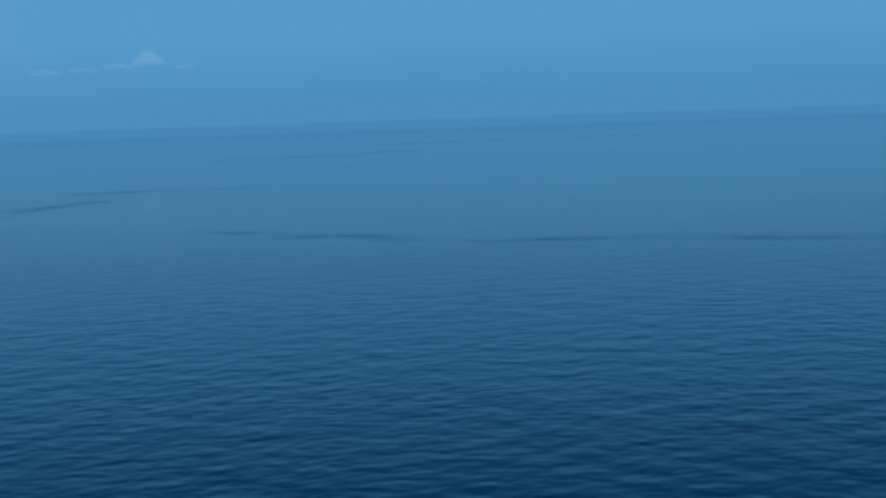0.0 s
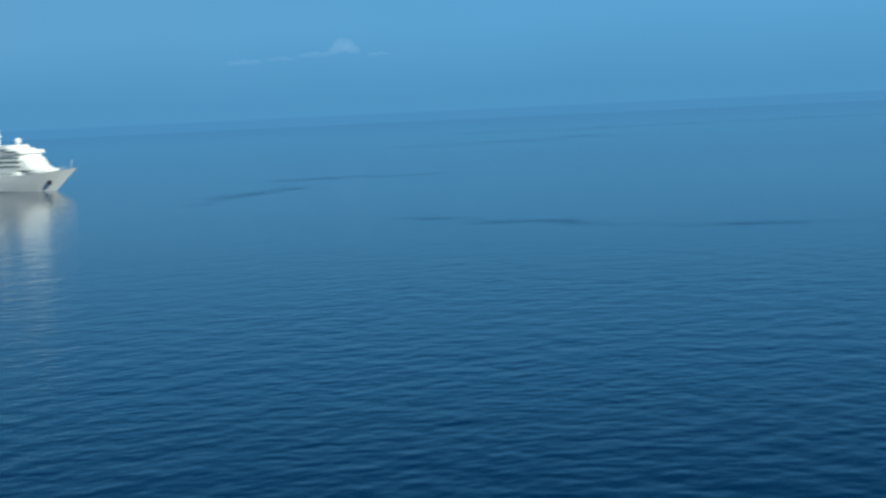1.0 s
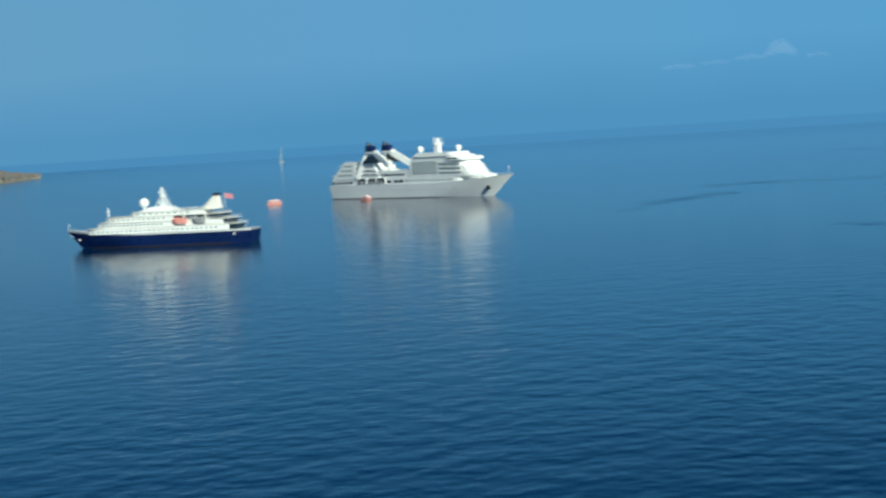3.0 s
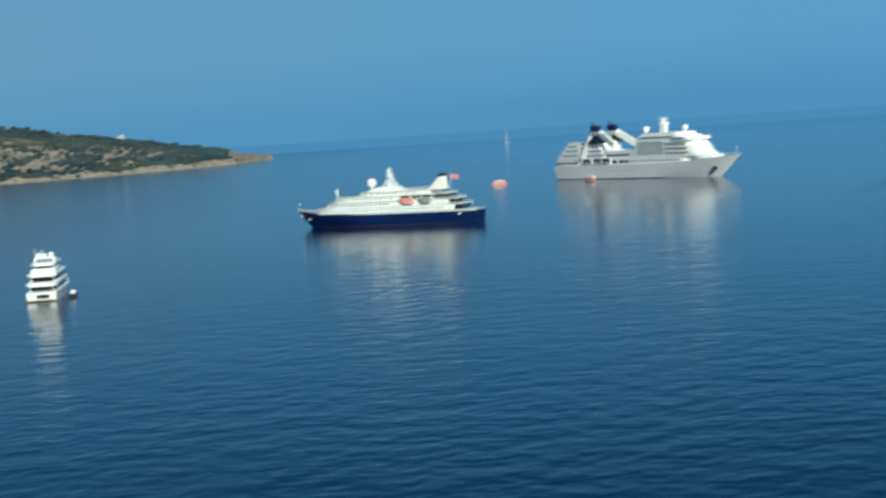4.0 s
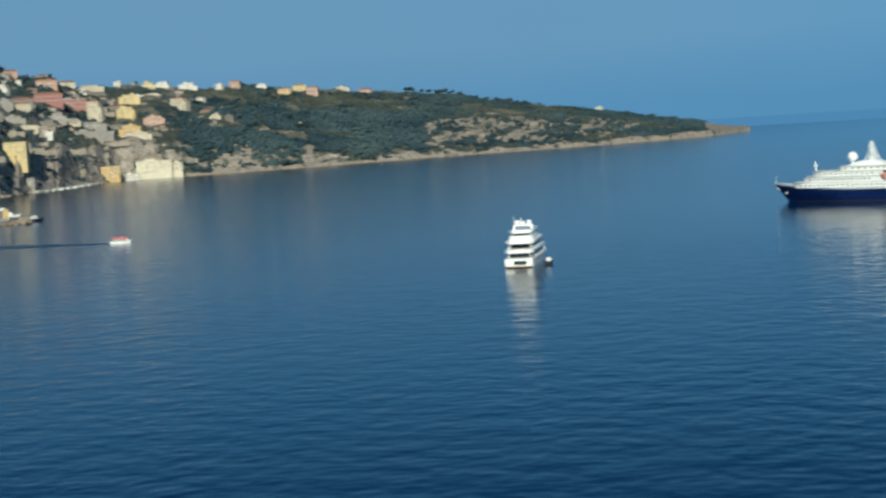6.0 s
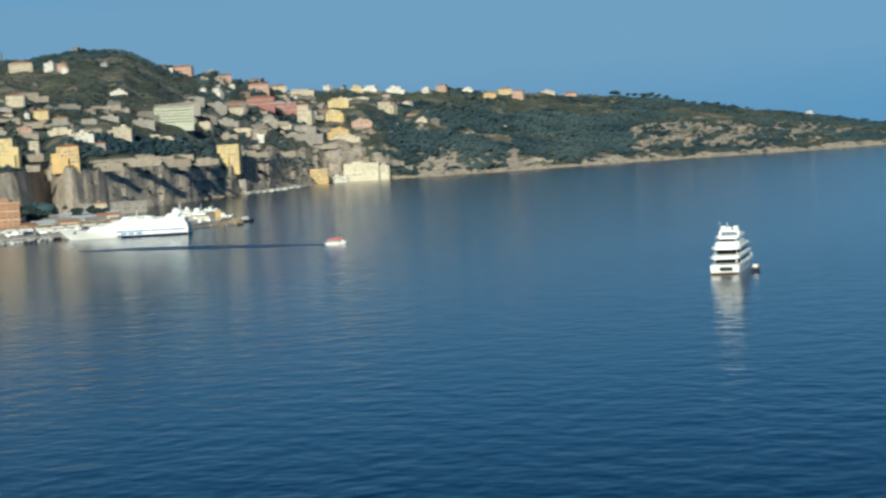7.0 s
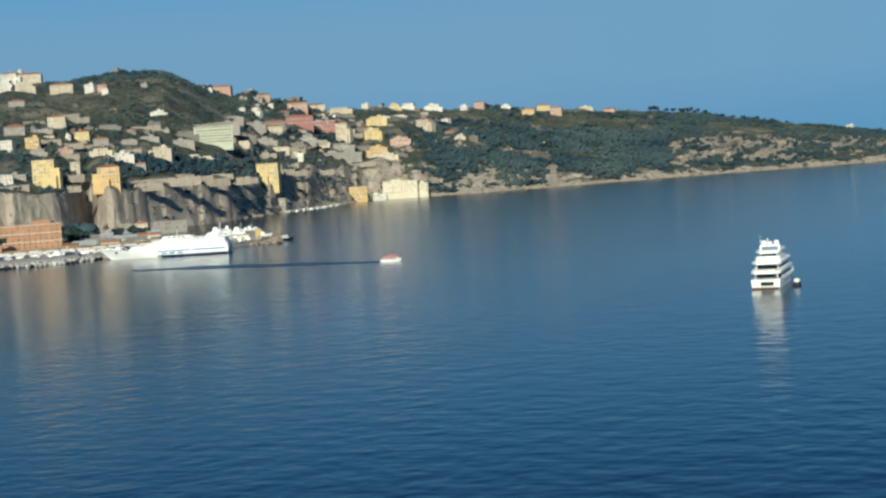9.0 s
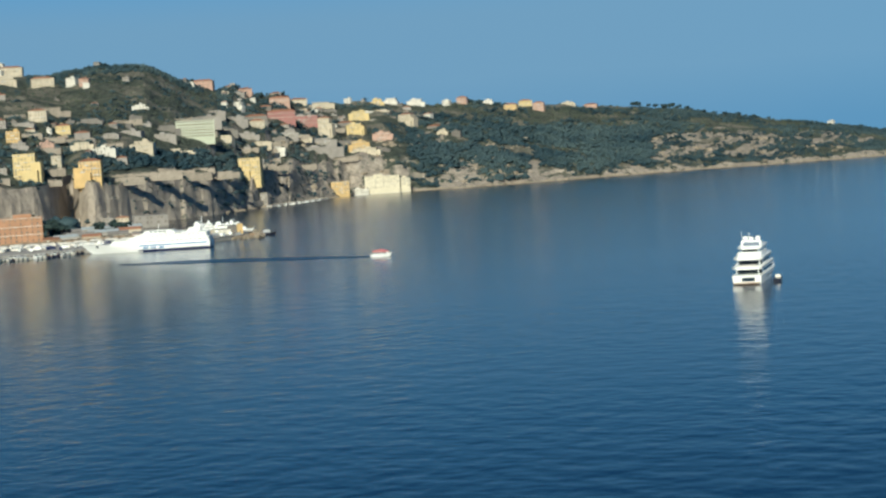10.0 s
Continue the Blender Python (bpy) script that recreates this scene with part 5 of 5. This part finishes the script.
# ======== trees ========
def crown_templates(n, lumps, flat):
    """Uneven crowns out of ragged lumps; verts are in units of the tree's height."""
    out = []
    r = random.Random(9)
    for k in range(n):
        bm = bmesh.new()
        for i in range(lumps):
            q = r.uniform(0.13, 0.27)
            a, rad = r.uniform(0, 6.28), r.uniform(0.05, 0.40)
            bmesh.ops.create_icosphere(bm, subdivisions=1, radius=q, matrix=Matrix.LocRotScale((rad * math.cos(a), rad * math.sin(a), r.uniform(0.35, 0.75) if not flat else r.uniform(0.72, 0.9)), None, (1, 1, r.uniform(0.6, 0.95) if not flat else 0.45)))
        for v in bm.verts:
            v.co += Vector(noise.noise_vector(v.co * 9 + Vector((k * 7, 0, 0)))) * 0.17
        bm.verts.index_update()
        out.append((np.array([v.co[:] for v in bm.verts]), np.array([[v.index for v in f.verts] for f in bm.faces])))
        bm.free()
    return out


def woodland(name, places, templates, material, label):
    rng = np.random.default_rng(3)
    vv, ff, o = [], [], 0
    for x, y, z, hgt in places:
        v, f = templates[rng.integers(len(templates))]
        a = rng.uniform(0, 6.28)
        c, s = math.cos(a), math.sin(a)
        sp = hgt * rng.uniform(0.95, 1.6)
        vv.append(np.stack([(v[:, 0] * c - v[:, 1] * s) * sp + x, (v[:, 0] * s + v[:, 1] * c) * sp + y, v[:, 2] * hgt + z - 0.30 * hgt], 1))
        ff.append(f + o)
        o += len(v)
    vv, ff = np.concatenate(vv), np.concatenate(ff)
    me = bpy.data.meshes.new(name)
    me.vertices.add(len(vv))
    me.vertices.foreach_set("co", vv.ravel())
    me.loops.add(ff.size)
    me.loops.foreach_set("vertex_index", ff.ravel())
    me.polygons.add(len(ff))
    me.polygons.foreach_set("loop_start", np.arange(0, ff.size, 3))
    me.update()
    me.materials.append(material)
    me.shade_smooth()
    return tagged(new(name, me), label, "woodland", kind="stuff")


def scatter(n, a0, a1, seed, u_lo, sizes, cut, u_hi=1.06):
    r = random.Random(seed)
    grid = {}
    for x, y, q in HOUSES:
        grid.setdefault((int(x // 60), int(y // 60)), []).append((x, y, q))
    out = []
    while len(out) < n:
        a, u = r.uniform(a0, a1), r.uniform(u_lo, u_hi)
        d0, d1 = plan(SHORE, a), plan(RIDGE, a)
        d = d0 + (d1 - d0) * u
        p = polar(a, d)
        if noise.fractal((p.x * 0.008, p.y * 0.008, 4.4), 1.0, 2.0, 3) < cut:
            continue
        gx, gy = int(p.x // 60), int(p.y // 60)
        near = [h for i in (-1, 0, 1) for j in (-1, 0, 1) for h in grid.get((gx + i, gy + j), ())]
        if any((p.x - x) ** 2 + (p.y - y) ** 2 < q * q for x, y, q in near):
            continue
        z = land_height(a, d)
        if z < 5 or bare_ground(a, d) and r.random() < 0.88 or a > 21 and land_height(a, d + 6) - z > 4.5 and r.random() < 0.85:
            continue
        out.append((p.x, p.y, z, r.choice(sizes)))
    return out


BUSHY = crown_templates(9, 7, False)
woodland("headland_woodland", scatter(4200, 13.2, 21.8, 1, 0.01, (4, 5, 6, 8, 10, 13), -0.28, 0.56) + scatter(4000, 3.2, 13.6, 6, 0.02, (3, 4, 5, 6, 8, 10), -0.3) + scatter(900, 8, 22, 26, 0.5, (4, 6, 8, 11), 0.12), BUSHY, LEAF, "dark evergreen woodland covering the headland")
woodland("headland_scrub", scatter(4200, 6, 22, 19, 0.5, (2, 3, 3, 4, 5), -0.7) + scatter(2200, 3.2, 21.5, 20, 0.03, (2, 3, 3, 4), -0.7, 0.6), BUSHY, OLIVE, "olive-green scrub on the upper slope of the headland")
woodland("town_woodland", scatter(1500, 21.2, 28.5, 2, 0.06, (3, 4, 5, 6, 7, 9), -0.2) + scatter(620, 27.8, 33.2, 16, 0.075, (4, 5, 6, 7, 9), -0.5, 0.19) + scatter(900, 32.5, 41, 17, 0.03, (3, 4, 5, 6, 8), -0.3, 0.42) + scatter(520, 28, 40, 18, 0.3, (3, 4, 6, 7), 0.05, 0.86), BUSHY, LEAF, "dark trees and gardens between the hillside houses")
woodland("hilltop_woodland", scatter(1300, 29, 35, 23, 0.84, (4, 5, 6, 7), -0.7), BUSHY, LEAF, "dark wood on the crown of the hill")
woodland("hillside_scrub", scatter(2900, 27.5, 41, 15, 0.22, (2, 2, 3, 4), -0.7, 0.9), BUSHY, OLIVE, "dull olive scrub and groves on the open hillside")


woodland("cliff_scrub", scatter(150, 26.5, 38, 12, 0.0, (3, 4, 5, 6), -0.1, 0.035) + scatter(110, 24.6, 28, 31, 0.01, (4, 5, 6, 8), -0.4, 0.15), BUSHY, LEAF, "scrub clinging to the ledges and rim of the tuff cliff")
rnd = random.Random(77)
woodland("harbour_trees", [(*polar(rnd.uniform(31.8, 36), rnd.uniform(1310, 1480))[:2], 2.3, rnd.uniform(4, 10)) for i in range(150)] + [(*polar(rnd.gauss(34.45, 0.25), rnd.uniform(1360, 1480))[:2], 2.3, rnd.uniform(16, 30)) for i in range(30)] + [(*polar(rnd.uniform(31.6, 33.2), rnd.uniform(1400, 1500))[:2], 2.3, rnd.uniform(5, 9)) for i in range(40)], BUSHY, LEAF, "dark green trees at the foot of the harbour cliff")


def pine(az, dist, height, z=None, sink=0.0):
    """An umbrella pine: a bare forked trunk under a wide, ragged crown."""
    p = polar(az, dist, land_height(az, dist) if z is None else z)
    r = random.Random(int(az * 100 + height * 7))
    s = thing("umbrella_pine", pose(p.x, p.y, p.z - sink, 0, 0, r.uniform(0, 360)), "dark umbrella pine standing on the skyline" if z is None else "dark green tree beside the harbour", "tree", "umbrella pines")
    pole("trunk", (0, 0, -1), (0.2, 0.1, height * 0.6), 0.35, BARK, s, 0.22)
    for a in (0.4, 2.5, 4.6):
        pole("limb", (0.2, 0.1, height * 0.56), (height * 0.24 * math.cos(a), height * 0.24 * math.sin(a), height * 0.8), 0.18, BARK, s, 0.08)
    bm = bmesh.new()
    for i in range(16):
        a, q = r.uniform(0, 6.28), height * 0.42 * math.sqrt(r.random())
        bmesh.ops.create_icosphere(bm, subdivisions=1, radius=height * r.uniform(0.10, 0.18), matrix=Matrix.LocRotScale((q * math.cos(a), q * math.sin(a), height * r.uniform(0.62, 0.95) - 0.3 * q * q / height), None, (1.25, 1.25, 0.8)))
    for v in bm.verts:
        v.co += Vector(noise.noise_vector(v.co * 0.9)) * 0.7
    part("crown", bm, PINE, s)


for az, hgt in ((13.75, 16), (13.6, 13), (13.25, 11), (13.0, 12), (12.7, 15), (12.45, 17), (12.2, 14), (11.9, 11), (11.3, 9), (10.6, 10), (10.1, 9), (9.6, 8), (9.1, 8),
                (29.4, 12), (27.0, 12), (26.2, 11), (19.6, 12), (17.0, 13), (20.3, 11), (23.3, 10)):
    pine(az, plan(RIDGE, az) - 12, hgt * (1.15 if az < 15 else 0.95), None, 0.28 * hgt)
for az, d, hgt in ((35.0, 1330, 16), (34.7, 1315, 14), (34.5, 1345, 17), (34.2, 1325, 12), (32.9, 1330, 12), (32.4, 1340, 13), (32.0, 1335, 11), (36.9, 1290, 12)):
    pine(az, d, hgt, 2.3)


# ======== moored boats, quay clutter ========
def moored_boats():
    r = random.Random(12)
    kinds = [open_boat("motor_boat", pose(0, 0, -50), "small white motor boat moored at the quay", 9.0, CREAM, WHITE, "moored boats", BLUE),
             open_boat("motor_boat", pose(0, 0, -50), "cream cabin boat moored at the quay", 11.0, CREAM, WHITE, "moored boats"),
             open_boat("motor_boat", pose(0, 0, -50), "dark-hulled open boat moored at the quay", 8.0, NAVY, TEAK, "moored boats", TEAK),
             open_boat("motor_boat", pose(0, 0, -50), "white cruiser with orange cover at the quay", 12.0, WHITE, WHITE, "moored boats", ORANGE)]
    n = 0
    for i in range(64):
        az = 38.6 - (i % 34) * 0.152 + (0.07 if i > 33 else 0)
        edge = float(np.interp(-az, [-47, -37.2, -34.6, -33.2], [1050, 1082, 1098, 1112]))
        p = polar(az, edge - r.uniform(6.5, 9.5) - (15 if i > 33 else 0))
        m = pose(p.x, p.y, 0, 0, 0, az - 90 + r.uniform(-14, 14))
        k = r.choice((0, 1, 1, 3, 2, 2))
        if n < 4:
            k, ob = n, kinds[n]
            ob.matrix_basis = m
            n += 1
        else:
            copy_thing(kinds[k], m)


moored_boats()


def harbour_ferry(az, dist, length, turn, label):
    p = polar(az, dist)
    s = thing("harbour_ferry", pose(p.x, p.y, 0, 0, 0, turn), label, "ferry", "harbour ferries")
    k = length / 30
    hull("hull", length, 7.5 * k, 2.8 * k, 3 * k, WHITE, s, -0.6, 0.45, 0.8 * k)
    deckhouse("saloon", -13.5 * k, 9 * k, 6.8 * k, 2.8 * k, 5.2 * k, WHITE, s, 5 * k, 1.5 * k)
    deckhouse("upper_deck", -11 * k, 4 * k, 6.0 * k, 5.5 * k, 7.4 * k, WHITE, s, 3 * k, 1 * k)
    deckhouse("wheelhouse", -1 * k, 3 * k, 4.0 * k, 7.4 * k, 9.2 * k, WHITE, s, 1.5 * k, 0.5 * k)
    for y in (-3.45 * k, 3.45 * k):
        row_of("window", [(-12 + 2.0 * i) * k for i in range(9)], (1.4 * k, 0.15, 0.9 * k), GLASS_SHADE, s, y, 4.2 * k)
    for y in (-3.05 * k, 3.05 * k):
        row_of("window", [(-9.5 + 2.0 * i) * k for i in range(6)], (1.4 * k, 0.15, 0.8 * k), GLASS_SHADE, s, y, 6.5 * k)
    prism("deck_slab", [deck_ring(-13.5 * k, 7 * k, 7.2 * k, 5.2 * k, 3 * k), deck_ring(-13.5 * k, 7 * k, 7.2 * k, 5.5 * k, 3 * k)], CREAM, s, bevel=0.03)
    pole("mast", (-2 * k, 0, 7.4 * k), (-2.4 * k, 0, 12.5 * k), 0.15, WHITE, s)
    box("funnel", (-9 * k, -7 * k, -1 * k, 1 * k, 7.4 * k, 9.6 * k), WHITE, s, 0.3)


harbour_ferry(28.75, 1250, 34, 205, "two-deck white excursion ferry moored behind the pier")
harbour_ferry(28.15, 1275, 28, 20, "small white hydrofoil ferry moored at the pier head")
harbour_ferry(29.5, 1310, 32, 200, "two-deck white excursion ferry moored behind the pier")


def van(m, paint, label, first=None):
    s = thing("parked_van", m, label, "van", "vans on the quay")
    prism("body", [[(-2.6, -1, 0.4), (2.6, -1, 0.4), (2.6, 1, 0.4), (-2.6, 1, 0.4)], [(-2.6, -1, 1.3), (2.6, -1, 1.2), (2.6, 1, 1.2), (-2.6, 1, 1.3)],
                   [(-2.5, -0.9, 2.4), (1.3, -0.9, 2.4), (1.3, 0.9, 2.4), (-2.5, 0.9, 2.4)]], paint, s)
    for x in (-1.7, 1.7):
        for y in (-0.95, 0.95):
            pole("wheel", (x, y - 0.12, 0.4), (x, y + 0.12, 0.4), 0.4, DARK, s)
    box("windscreen", (1.5, 2.1, -0.8, 0.8, 1.5, 2.1), GLASS_SHADE, s, 0.05)
    return s


rnd = random.Random(31)
vans = [van(pose(0, 0, 2.3), WHITE, "white van parked on the quay"), van(pose(0, 0, 2.3), GREY, "grey van parked on the quay"), van(pose(0, 0, 2.3), NAVY, "dark blue van parked on the quay")]
for i in range(40):
    p = polar(37.7 - i * 0.16 - rnd.uniform(0, 0.12), 1124 + rnd.uniform(0, 40) + (i % 3) * 22)
    m = pose(p.x, p.y, 2.3, 0, 0, rnd.choice((30, 120)) + rnd.uniform(-8, 8))
    if i < 3:
        vans[i].matrix_basis = m
    else:
        copy_thing(vans[rnd.choice((0, 1, 1, 2))], m)


def awning(m, paint, label):
    s = thing("quay_kiosk", m, label, "kiosk", "kiosks on the quay")
    for x in (-4, 4):
        for y in (-2.2, 2.2):
            pole("post", (x, y, 0), (x, y, 2.8), 0.12, GREY, s)
    prism("canopy", [[(-4.6, -2.8, 2.8), (4.6, -2.8, 2.8), (4.6, 2.8, 2.8), (-4.6, 2.8, 2.8)], [(-4.2, -0.3, 4.0), (4.2, -0.3, 4.0), (4.2, 0.3, 4.0), (-4.2, 0.3, 4.0)]], paint, s, bevel=0)
    box("counter", (-3.6, 3.6, -1.6, 1.6, 0, 1.1), CREAM, s)
    return s


kiosks = [awning(pose(0, 0, 2.3), CREAM, "open kiosk with pale canopy on the quay"), awning(pose(0, 0, 2.3), TEAK, "open kiosk with brown canopy on the quay")]
for i in range(26):
    p = polar(37.4 - i * 0.27, 1165 + (i % 2) * 34 + rnd.uniform(-8, 20))
    m = pose(p.x, p.y, 2.3, 0, 0, 33 + rnd.uniform(-10, 10))
    if i < 2:
        kiosks[i].matrix_basis = m
    else:
        copy_thing(kiosks[i % 2], m)


# ---- long pale walls along the brink of the cliff
for az, length, height in ((32.2, 50, 4.0), (31.1, 70, 4.5), (29.9, 60, 4.0), (28.9, 40, 4.0), (24.4, 60, 3.0)):
    terrace_wall(az, plan(SHORE, az) + plan(CLIFF_RUN, az) * 1.7 + 10, length, height)


# ======== low sheds and shops between the quay and the cliff ========
def harbour_shed(az, dist, w, h, paint, roof, label):
    p = polar(az, dist, 2.3)
    s = thing("harbour_shed", pose(p.x, p.y, p.z, 0, 0, az + (3 if int(az * 10) % 2 else -6)), label, "shed", "harbour sheds")
    box("wall", (-w / 2, w / 2, -4, 4, 0, h), paint, s, 0.1)
    prism("roof", [[(-w / 2 - 0.5, -4.6, h), (w / 2 + 0.5, -4.6, h), (w / 2 + 0.5, 4.6, h), (-w / 2 - 0.5, 4.6, h)],
                   [(-w / 2 - 0.5, -4.6, h + 0.2), (w / 2 + 0.5, -4.6, h + 0.2), (w / 2 + 0.5, 4.6, h + 0.2), (-w / 2 - 0.5, 4.6, h + 0.2)],
                   [(-w / 2, -0.2, h + 2.0), (w / 2, -0.2, h + 2.0), (w / 2, 0.2, h + 2.0), (-w / 2, 0.2, h + 2.0)]], roof, s, bevel=0)
    row_of("shop_opening", [-w / 2 + 2.2 + 3.6 * i for i in range(int(w / 3.6))], (2.4, 0.2, 2.2), SHUTTER, s, -4.02, 1.3)
    box("awning", (-w / 2 + 0.6, w / 2 - 0.6, -6.0, -4.0, 2.6, 2.8), CREAM, s, 0.05)


PALE_ROOF = painted("blue_grey_sheet_roof", (0.38, 0.43, 0.45), 0.6, 0.2, 0.3)
SHEDS = {"dun": (STUCCO["dun"], FLATROOF, "brown rendered harbour shed with grey roof"), "tile": (STUCCO["cream"], TILE, "cream harbour shop with red tiled roof"),
         "pale": (STUCCO["grey"], PALE_ROOF, "low harbour shed with pale blue-grey roof"), "pink": (STUCCO["pink"], FLATROOF, "weathered pink harbour shop under grey roof")}
for az, dist, w, h, kind in ((34.1, 1262, 18, 4.0, "pale"), (33.6, 1285, 22, 4.5, "dun"), (33.2, 1255, 14, 3.6, "tile"), (32.8, 1300, 24, 5.0, "pale"), (32.3, 1270, 16, 4.2, "dun"),
                             (31.9, 1305, 18, 5.5, "tile"), (31.4, 1240, 18, 3.8, "pink"), (34.6, 1245, 12, 3.5, "tile"), (33.0, 1345, 26, 6.5, "pale"), (31.95, 1360, 22, 6.0, "pale"),
                             (33.9, 1330, 16, 6.0, "dun"), (32.5, 1400, 20, 7.5, "pink"), (30.6, 1200, 16, 3.8, "dun"), (29.9, 1185, 14, 3.6, "pale")):
    harbour_shed(az, dist, w, h, *SHEDS[kind])


# ======== pier head ========
def harbour_hut(az, dist, w, h, paint, label):
    p = polar(az, dist, 2.3)
    s = thing("pier_hut", pose(p.x, p.y, p.z, 0, 0, az + 8), label, "hut", "huts on the pier")
    box("wall", (-w / 2, w / 2, -2, 2, 0, h), paint, s, 0.1)
    box("roof", (-w / 2 - 0.3, w / 2 + 0.3, -2.3, 2.3, h, h + 0.35), FLATROOF, s, 0.05)
    box("door", (-0.6, 0.6, -2.08, -1.95, 0, 2.1), SHUTTER, s, 0.02)
    return s


harbour_hut(28.05, 1196, 4.0, 7.5, STUCCO["ochre"], "small ochre harbour office on the pier head")
harbour_hut(28.6, 1200, 9.0, 3.6, STUCCO["white"], "low white ticket hut on the pier")
harbour_hut(29.1, 1190, 7.0, 4.2, STUCCO["cream"], "low cream waiting shelter on the pier")
harbour_hut(28.3, 1225, 8.0, 5.0, STUCCO["dun"], "brown wooden store hut on the pier")
p = polar(27.15, 1185)
open_boat("fishing_boat", pose(p.x, p.y, 0, 0, 0, 20), "dark-hulled fishing boat moored off the pier head", 17.0, DARK, GREY)
p = polar(27.6, 1165)
open_boat("fishing_boat", pose(p.x, p.y, 0, 0, 0, 200), "dark-hulled fishing boat moored off the pier head", 13.0, DARK, TEAK)
for i in range(5):
    p = polar(29.2 - i * 0.27, 1160 + (i % 2) * 18)
    copy_thing(vans[(0, 1, 0)[i % 3]], pose(p.x, p.y, 2.3, 0, 0, 40 + 25 * i))


def jetty():
    a, b = polar(26.9, 2085), polar(24.9, 2330)
    n = 26
    s = thing("stone_jetty", pose(0, 0, 0), "low pale stone landing along the foot of the slope", "jetty")
    for i in range(n):
        c = a.lerp(b, i / n)
        ob = box("stone_block", (-6.2, 6.2, -4 - (i % 3), 4, -2, 2.0 + 0.4 * (i % 2)), STONE, s, 0.15)
        ob.matrix_basis = pose(c.x, c.y, 0, 0, 0, math.degrees(math.atan2(b.y - a.y, b.x - a.x)) + 3 * math.sin(i))


jetty()
rnd = random.Random(3)
for i in range(7):
    p = polar(26.6 - i * 0.24, 2085 + i * 30 + rnd.uniform(-5, 5))
    open_boat("motor_boat", pose(p.x, p.y, 0, 0, 0, rnd.uniform(0, 180)), "small white motor boat moored off the stone landing", 9.0, WHITE, WHITE, "boats at the landing")


# ======== wake of the shuttle tender ========
def wake_material():
    m, n, l, b = mat("ruffled_water", 0.3, spec=0.4)
    v = coords(n, l, (0.25, 1, 1))
    f = noise_tex(n, l, v, 0.5, 4)
    l.new(ramp(n, l, f, [(0.3, (0.004, 0.03, 0.075)), (0.75, (0.012, 0.06, 0.12))]), b.inputs["Base Color"])
    bump(n, l, b, f, 1.0, 2.2)
    b.inputs["IOR"].default_value = 1.33
    return m


def build_wake():
    n = 60
    verts, faces = [], []
    for i in range(n + 1):
        u = i / n
        x = -5 - 170 * u
        w = 2 + 17 * u ** 0.55 * (1 + 0.3 * noise.noise((u * 14, 0, 0)))
        y = -6 * u * u + 9.0 * noise.noise((u * 6, 3, 0)) * u
        w *= 1 - max(0, (u - 0.6) / 0.4) ** 2 * 0.98
        verts += [(x, y - w, 0.03), (x, y - w * 0.4, 0.22), (x, y + w * 0.4, 0.22), (x, y + w, 0.03)]
    for i in range(n):
        for k in range(3):
            a = i * 4 + k
            faces.append((a, a + 1, a + 5, a + 4))
    ob = mesh_object("boat_wake", verts, faces, wake_material(), smooth=True)
    return tagged(ob, "dark ruffled wake trailing behind the shuttle tender", "wake")


wake = build_wake()


def motions():
    # the shuttle tender runs steadily out from the harbour; its wake follows
    rows = []
    for t in (0.0, 2.0, 4.0, 5.5, 7.5, 9.0, 10.0):
        d = 4.9 * (t - 7.5)
        rows.append((t, heading(-333 + 0.983 * d, 756 - 0.183 * d, 0, 0.983, -0.183)))
    walk(shuttle, rows)
    walk(wake, rows)
    # the ripples run slowly past
    walk(water, [(t, pose(-0.55 * t, -0.6 * t, 0)) for t in (0.0, 5.0, 10.0)])


motions()
